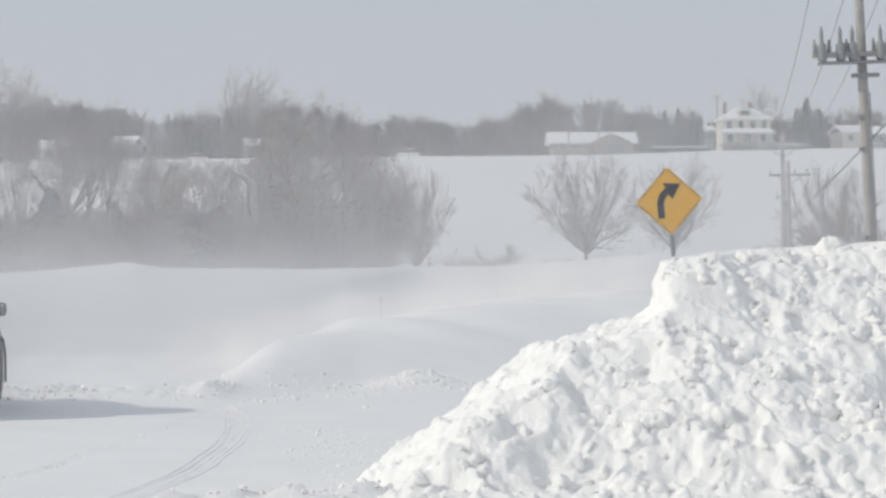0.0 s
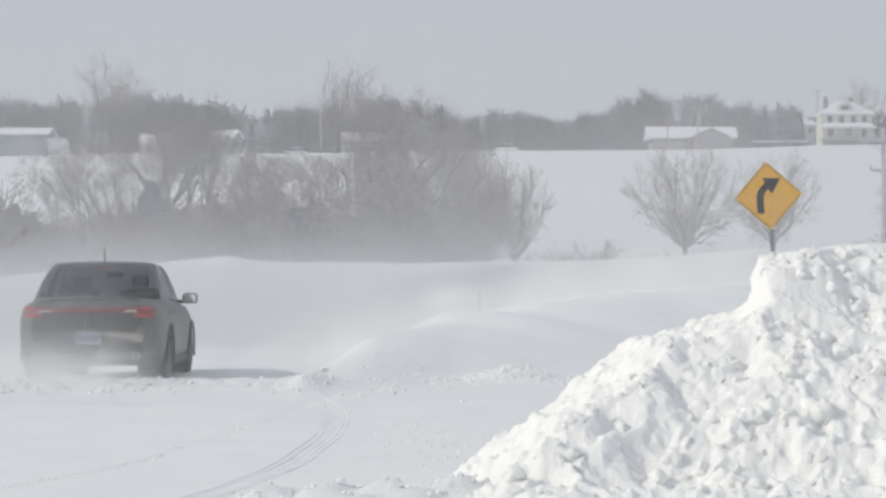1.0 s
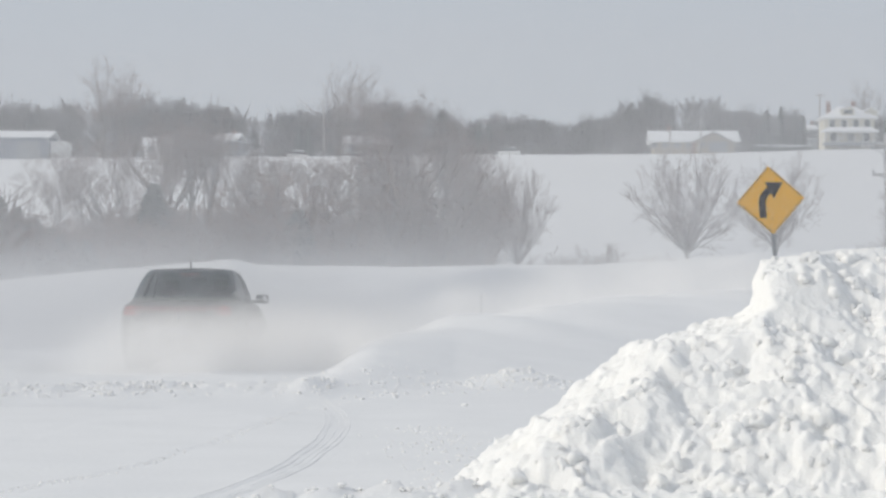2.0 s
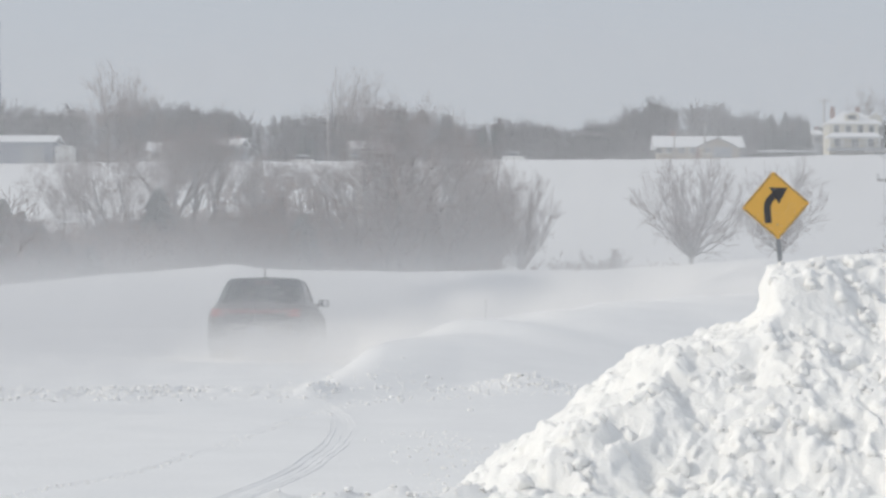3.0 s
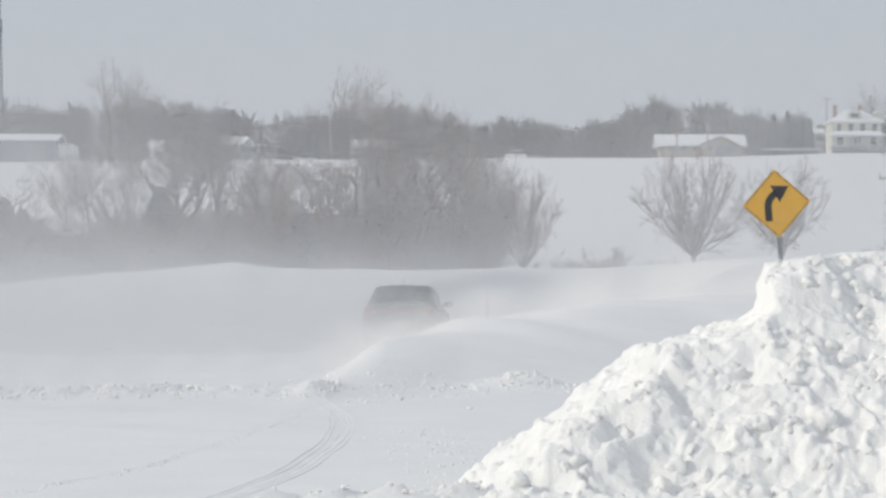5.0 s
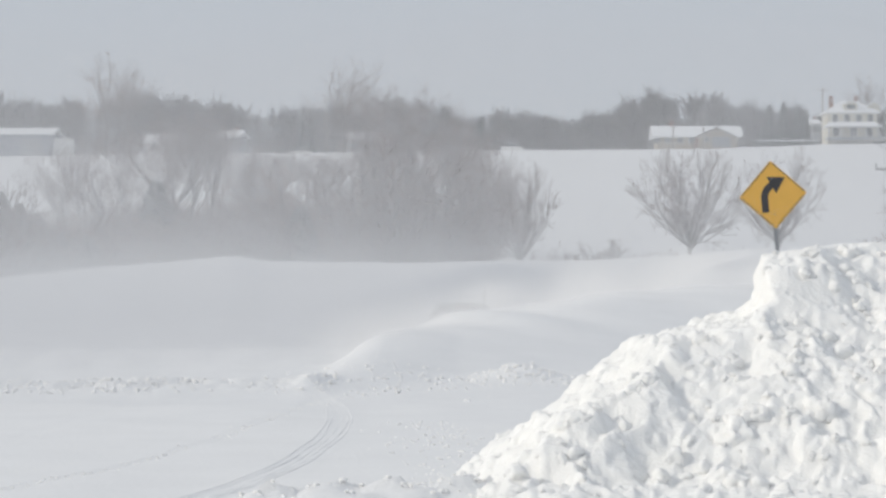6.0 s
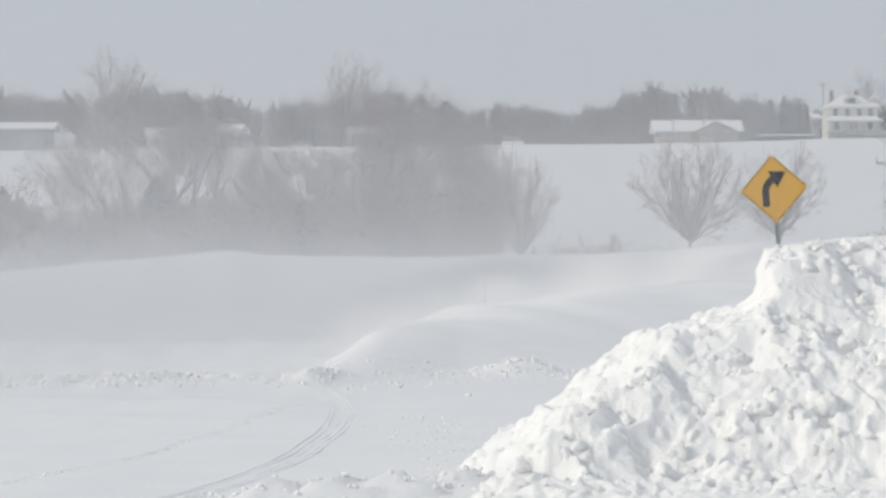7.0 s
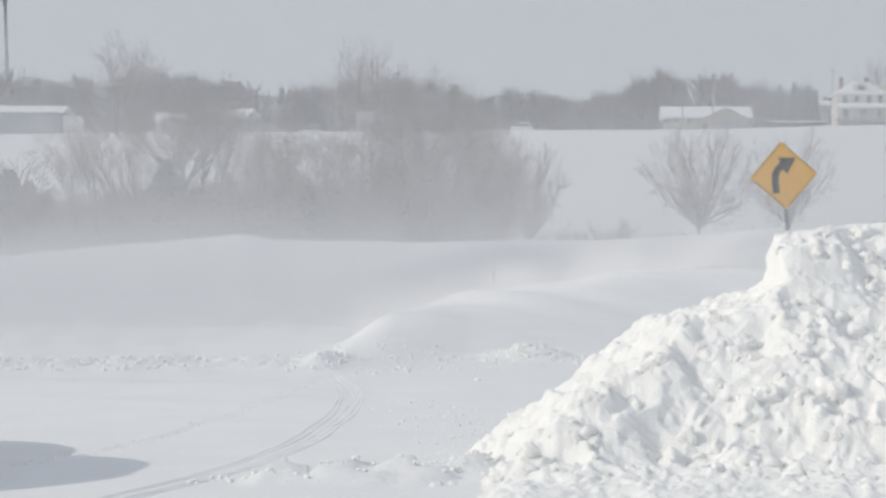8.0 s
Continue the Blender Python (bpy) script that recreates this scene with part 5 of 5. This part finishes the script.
def snow_stream(y, half, thin, thick, fade, top, rise, side, fine, slope, seed):
    """A front of airborne snow streaming on the wind, densest near the ground."""
    def cover(x, z):
        f = smoothstep(z, 0, fade)
        c = (thick * (1 - f) + thin * f) * (1 - smoothstep(z, top * 0.7, top))
        if rise:
            c = c * smoothstep(z, 0, rise)
        if side:
            c = c * (1 - smoothstep(x, side[0], side[1]))
        gust = 0.5 + 0.5 * value_noise(x * 3.5 / max(y * 0.2, 5) + 7 * seed, z * 6 / max(y * 0.1, 3), seed)
        return c * (0.75 + 0.5 * gust)
    ob = new("blowing_snow", slats("blowing_snow", cover, -half, half, -0.2, top, fine * y / 4446, slope, 14 if y > 40 else 24))
    ob.matrix_basis = pose(0, y, 0)
    return tagged(ob, "fine wind-blown snow streaming low over the fields", "blowing snow", "blowing snow", "stuff")


VEILS = []
for k, (y, half, thin, thick, fade, top, z, speed, fine, slope) in enumerate((
        (22, 7, 0.0, 0.18, 1.9, 2.2, 0, 0.2, 0.40, 0.12), (26, 8, 0.0, 0.46, 2.2, 2.8, 0, 0.1, 0.33, -0.55),
        (37, 10.5, 0.02, 0.45, 2.3, 3.0, 0, 0.1, 0.38, 0.62), (41, 11, 0.02, 0.46, 2.4, 3.0, 0, 0.1, 0.30, -0.18),
        (48.5, 13, 0.02, 0.46, 2.2, 3.4, 0, 0.25, 0.34, 0.34), (56, 15, 0.01, 0.31, 2.5, 4.2, 0, 0.25, 0.42, -0.36),
        (64, 16.5, 0.03, 0.60, 3.0, 5.0, 0, 0.3, 0.26, -0.05), (79, 20, 0.15, 0.28, 4.2, 8.5, 0.5, 0.3, 0.32, -0.75),
        (97, 24, 0.40, 0.42, 6.0, 12.5, 1.2, 0.3, 0.25, 0.22))):
    v = snow_stream(y, half, thin, thick, fade, top, 0.35 if y < 30 else (0.4 if y < 45 else 0),
                    (-2.2, 0.2) if 30 < y < 45 else ((-3.8, -2.2) if y == 26 else None), fine, slope, 100 + k)
    VEILS.append((v, y, z, speed))


def snow_gust(y, half, dense, top, seed):
    """A passing curtain of finer snow, soft at both ends."""
    def cover(x, z):
        ends = 1 - smoothstep(np.abs(x), half * 0.55, half)
        clump = 0.5 + 0.5 * value_noise(x * 0.16 + seed, z * 0.35, seed)
        return dense * ends * (1 - smoothstep(z, top * 0.35, top)) * (0.75 + 0.5 * clump)
    ob = new("snow_gust", slats("snow_gust", cover, -half, half, -0.2, top, 0.36 * y / 4446, (0.9, -0.95, 0.48)[seed % 3], 16))
    return tagged(ob, "thin passing curtain of wind-driven snow", "blowing snow", "blowing snow", "stuff")


# each gust with its distance and its place across at set times
GUSTS = [(snow_gust(46.5, 15, 0.23, 6.0, 5), 46.5, ((0, -42), (3.8, -27), (5.0, -17.5), (6.5, -9), (8, -2))),
         (snow_gust(95, 32, 0.15, 13.0, 6), 95, ((0, -88), (3.5, -60), (5.0, -36), (6.5, -18), (8, -4))),
         (snow_gust(47.5, 13, 0.12, 6.0, 9), 47.5, ((0, 3.5), (1.5, 11), (3, 21), (4, 30), (8, 60)))]


def build_puff(name, size, dense, seed, period):
    """A cloud of powder, thick at the heart and thinning outwards."""
    def cover(x, z):
        r = np.sqrt((x / size) ** 2 + (z * 1.5 / size) ** 2)
        clump = 0.5 + 0.5 * value_noise(x * 2.2 / size + seed, z * 3 / size, seed)
        return dense * (1 - smoothstep(r, 0.1, 1)) * (0.55 + 0.7 * clump)
    slope = (0.3, -0.9, 0.75, -0.34, 0.05, -0.62, 0.52, -0.12)[seed % 8]
    ob = new(name, slats(name, cover, -size, size, -size * 0.7, size * 0.7, period * (1 + 0.05 * (seed % 5)), slope, 16, (-0.25 * size, 0.25 * size), LIT_POWDER))
    return tagged(ob, "cloud of powder snow thrown up behind the car", "snow spray", "snow spray", "stuff")


PLUMES = []
for k in range(9):
    x = -1.4 + k * 0.95
    y = float(np.interp(x, [c[0] for c in CREST], [c[1] for c in CREST])) + (0.7 if k % 2 == 0 else -1.2)
    p = build_puff("drift_plume", 1.25 + 0.3 * math.sin(k * 2.3), 0.36, 60 + k, 0.0036)
    tagged(p, "powder snow smoking off the crest of a wind drift", "blowing snow", "drift plumes", "stuff")
    PLUMES.append((p, x, y, gz(x, y - 0.7) + 0.05 - 0.25 * (k % 2)))

PUFFS = [(build_puff("snow_spray", s, d, k, 0.003), off) for k, (s, d, off) in enumerate((
    (1.5, 0.55, (-0.3, -3.0, 0.25)), (1.3, 0.5, (0.9, -2.7, 0.4)), (1.4, 0.6, (1.7, -1.8, 0.25)), (1.5, 0.55, (0.1, -3.8, 0.15)), (1.2, 0.5, (-0.9, -2.9, 0.2)), (1.5, 0.6, (2.2, -2.8, 0.2)), (1.9, 0.9, (0.55, -3.3, -0.1)), (1.8, 0.85, (1.3, -3.0, -0.05))))]


# ---- what moves ----
def motions():
    rows = []
    for t, x, y, z, rz in CAR_ROWS:
        rows.append((t, pose(x, y, z + 0.02, -0.0, 0, rz)))
    walk(sedan, rows)
    times = np.arange(0, 8.0001, 1 / 30)
    path_t, path_y = [r[0] for r in CAR_ROWS], [r[2] for r in CAR_ROWS]
    for w in sedan_wheels:
        at = w.matrix_basis.translation.copy()
        walk(w, [(float(t), Matrix.Translation(at) @ Matrix.Rotation(-(np.interp(t, path_t, path_y) - 26) / 0.33, 4, "X")) for t in times])
    follow = [(0, -7.6, -42.0), (6.5, -6.6, 3.5), (7.5, -5.2, 11.2), (8.0, -4.88, 14.8)]
    walk(follower, [(t, pose(x, y, 0.02, 0, 0, -4)) for t, x, y in follow])
    for w in follower_wheels:
        at = w.matrix_basis.translation.copy()
        walk(w, [(float(t), Matrix.Translation(at) @ Matrix.Rotation(-np.interp(t, [f[0] for f in follow], [f[2] for f in follow]) / 0.33, 4, "X")) for t in times])
    for v, y, z, speed in VEILS:
        walk(v, [(0, pose(-speed * 4, y, z)), (8, pose(speed * 4, y, z))])
    for g, y, rows in GUSTS:
        walk(g, [(t, pose(x, y, 0)) for t, x in rows])
    for k, (p, x, y, z) in enumerate(PLUMES):
        walk(p, [(0, pose(x - 0.5, y, z, 0, 0, -35)), (4, pose(x, y, z + 0.08 * math.sin(k), 0, 0, -35)), (8, pose(x + 0.5, y, z, 0, 0, -35))])
    for k, (p, off) in enumerate(PUFFS):
        rows = []
        for t, x, y, z, rz in CAR_ROWS:
            lift = float(np.interp(t, [0, 0.5, 1.0, 1.5, 3.0, 4.5, 6.3], [-1.2, -0.8, -0.4, 0.08, -0.22, -0.25, -0.7]))
            if off[0] > 0.5:
                lift -= float(np.interp(t, [0, 1.1, 1.5], [0.9, 0.9, 0.0]))
            if k > 5:
                lift -= float(np.interp(t, [0, 0.9, 1.5], [1.0, 0.6, 0.0]))
            lag = float(np.interp(t, [0, 1.0, 1.5, 3, 8], [0.6, 0.5, -0.3, 0, 0]))
            rows.append((t, pose(x + off[0], y + off[1] + lag, z + off[2] + lift, 0, 0, -35)))
        walk(p, rows)


motions()
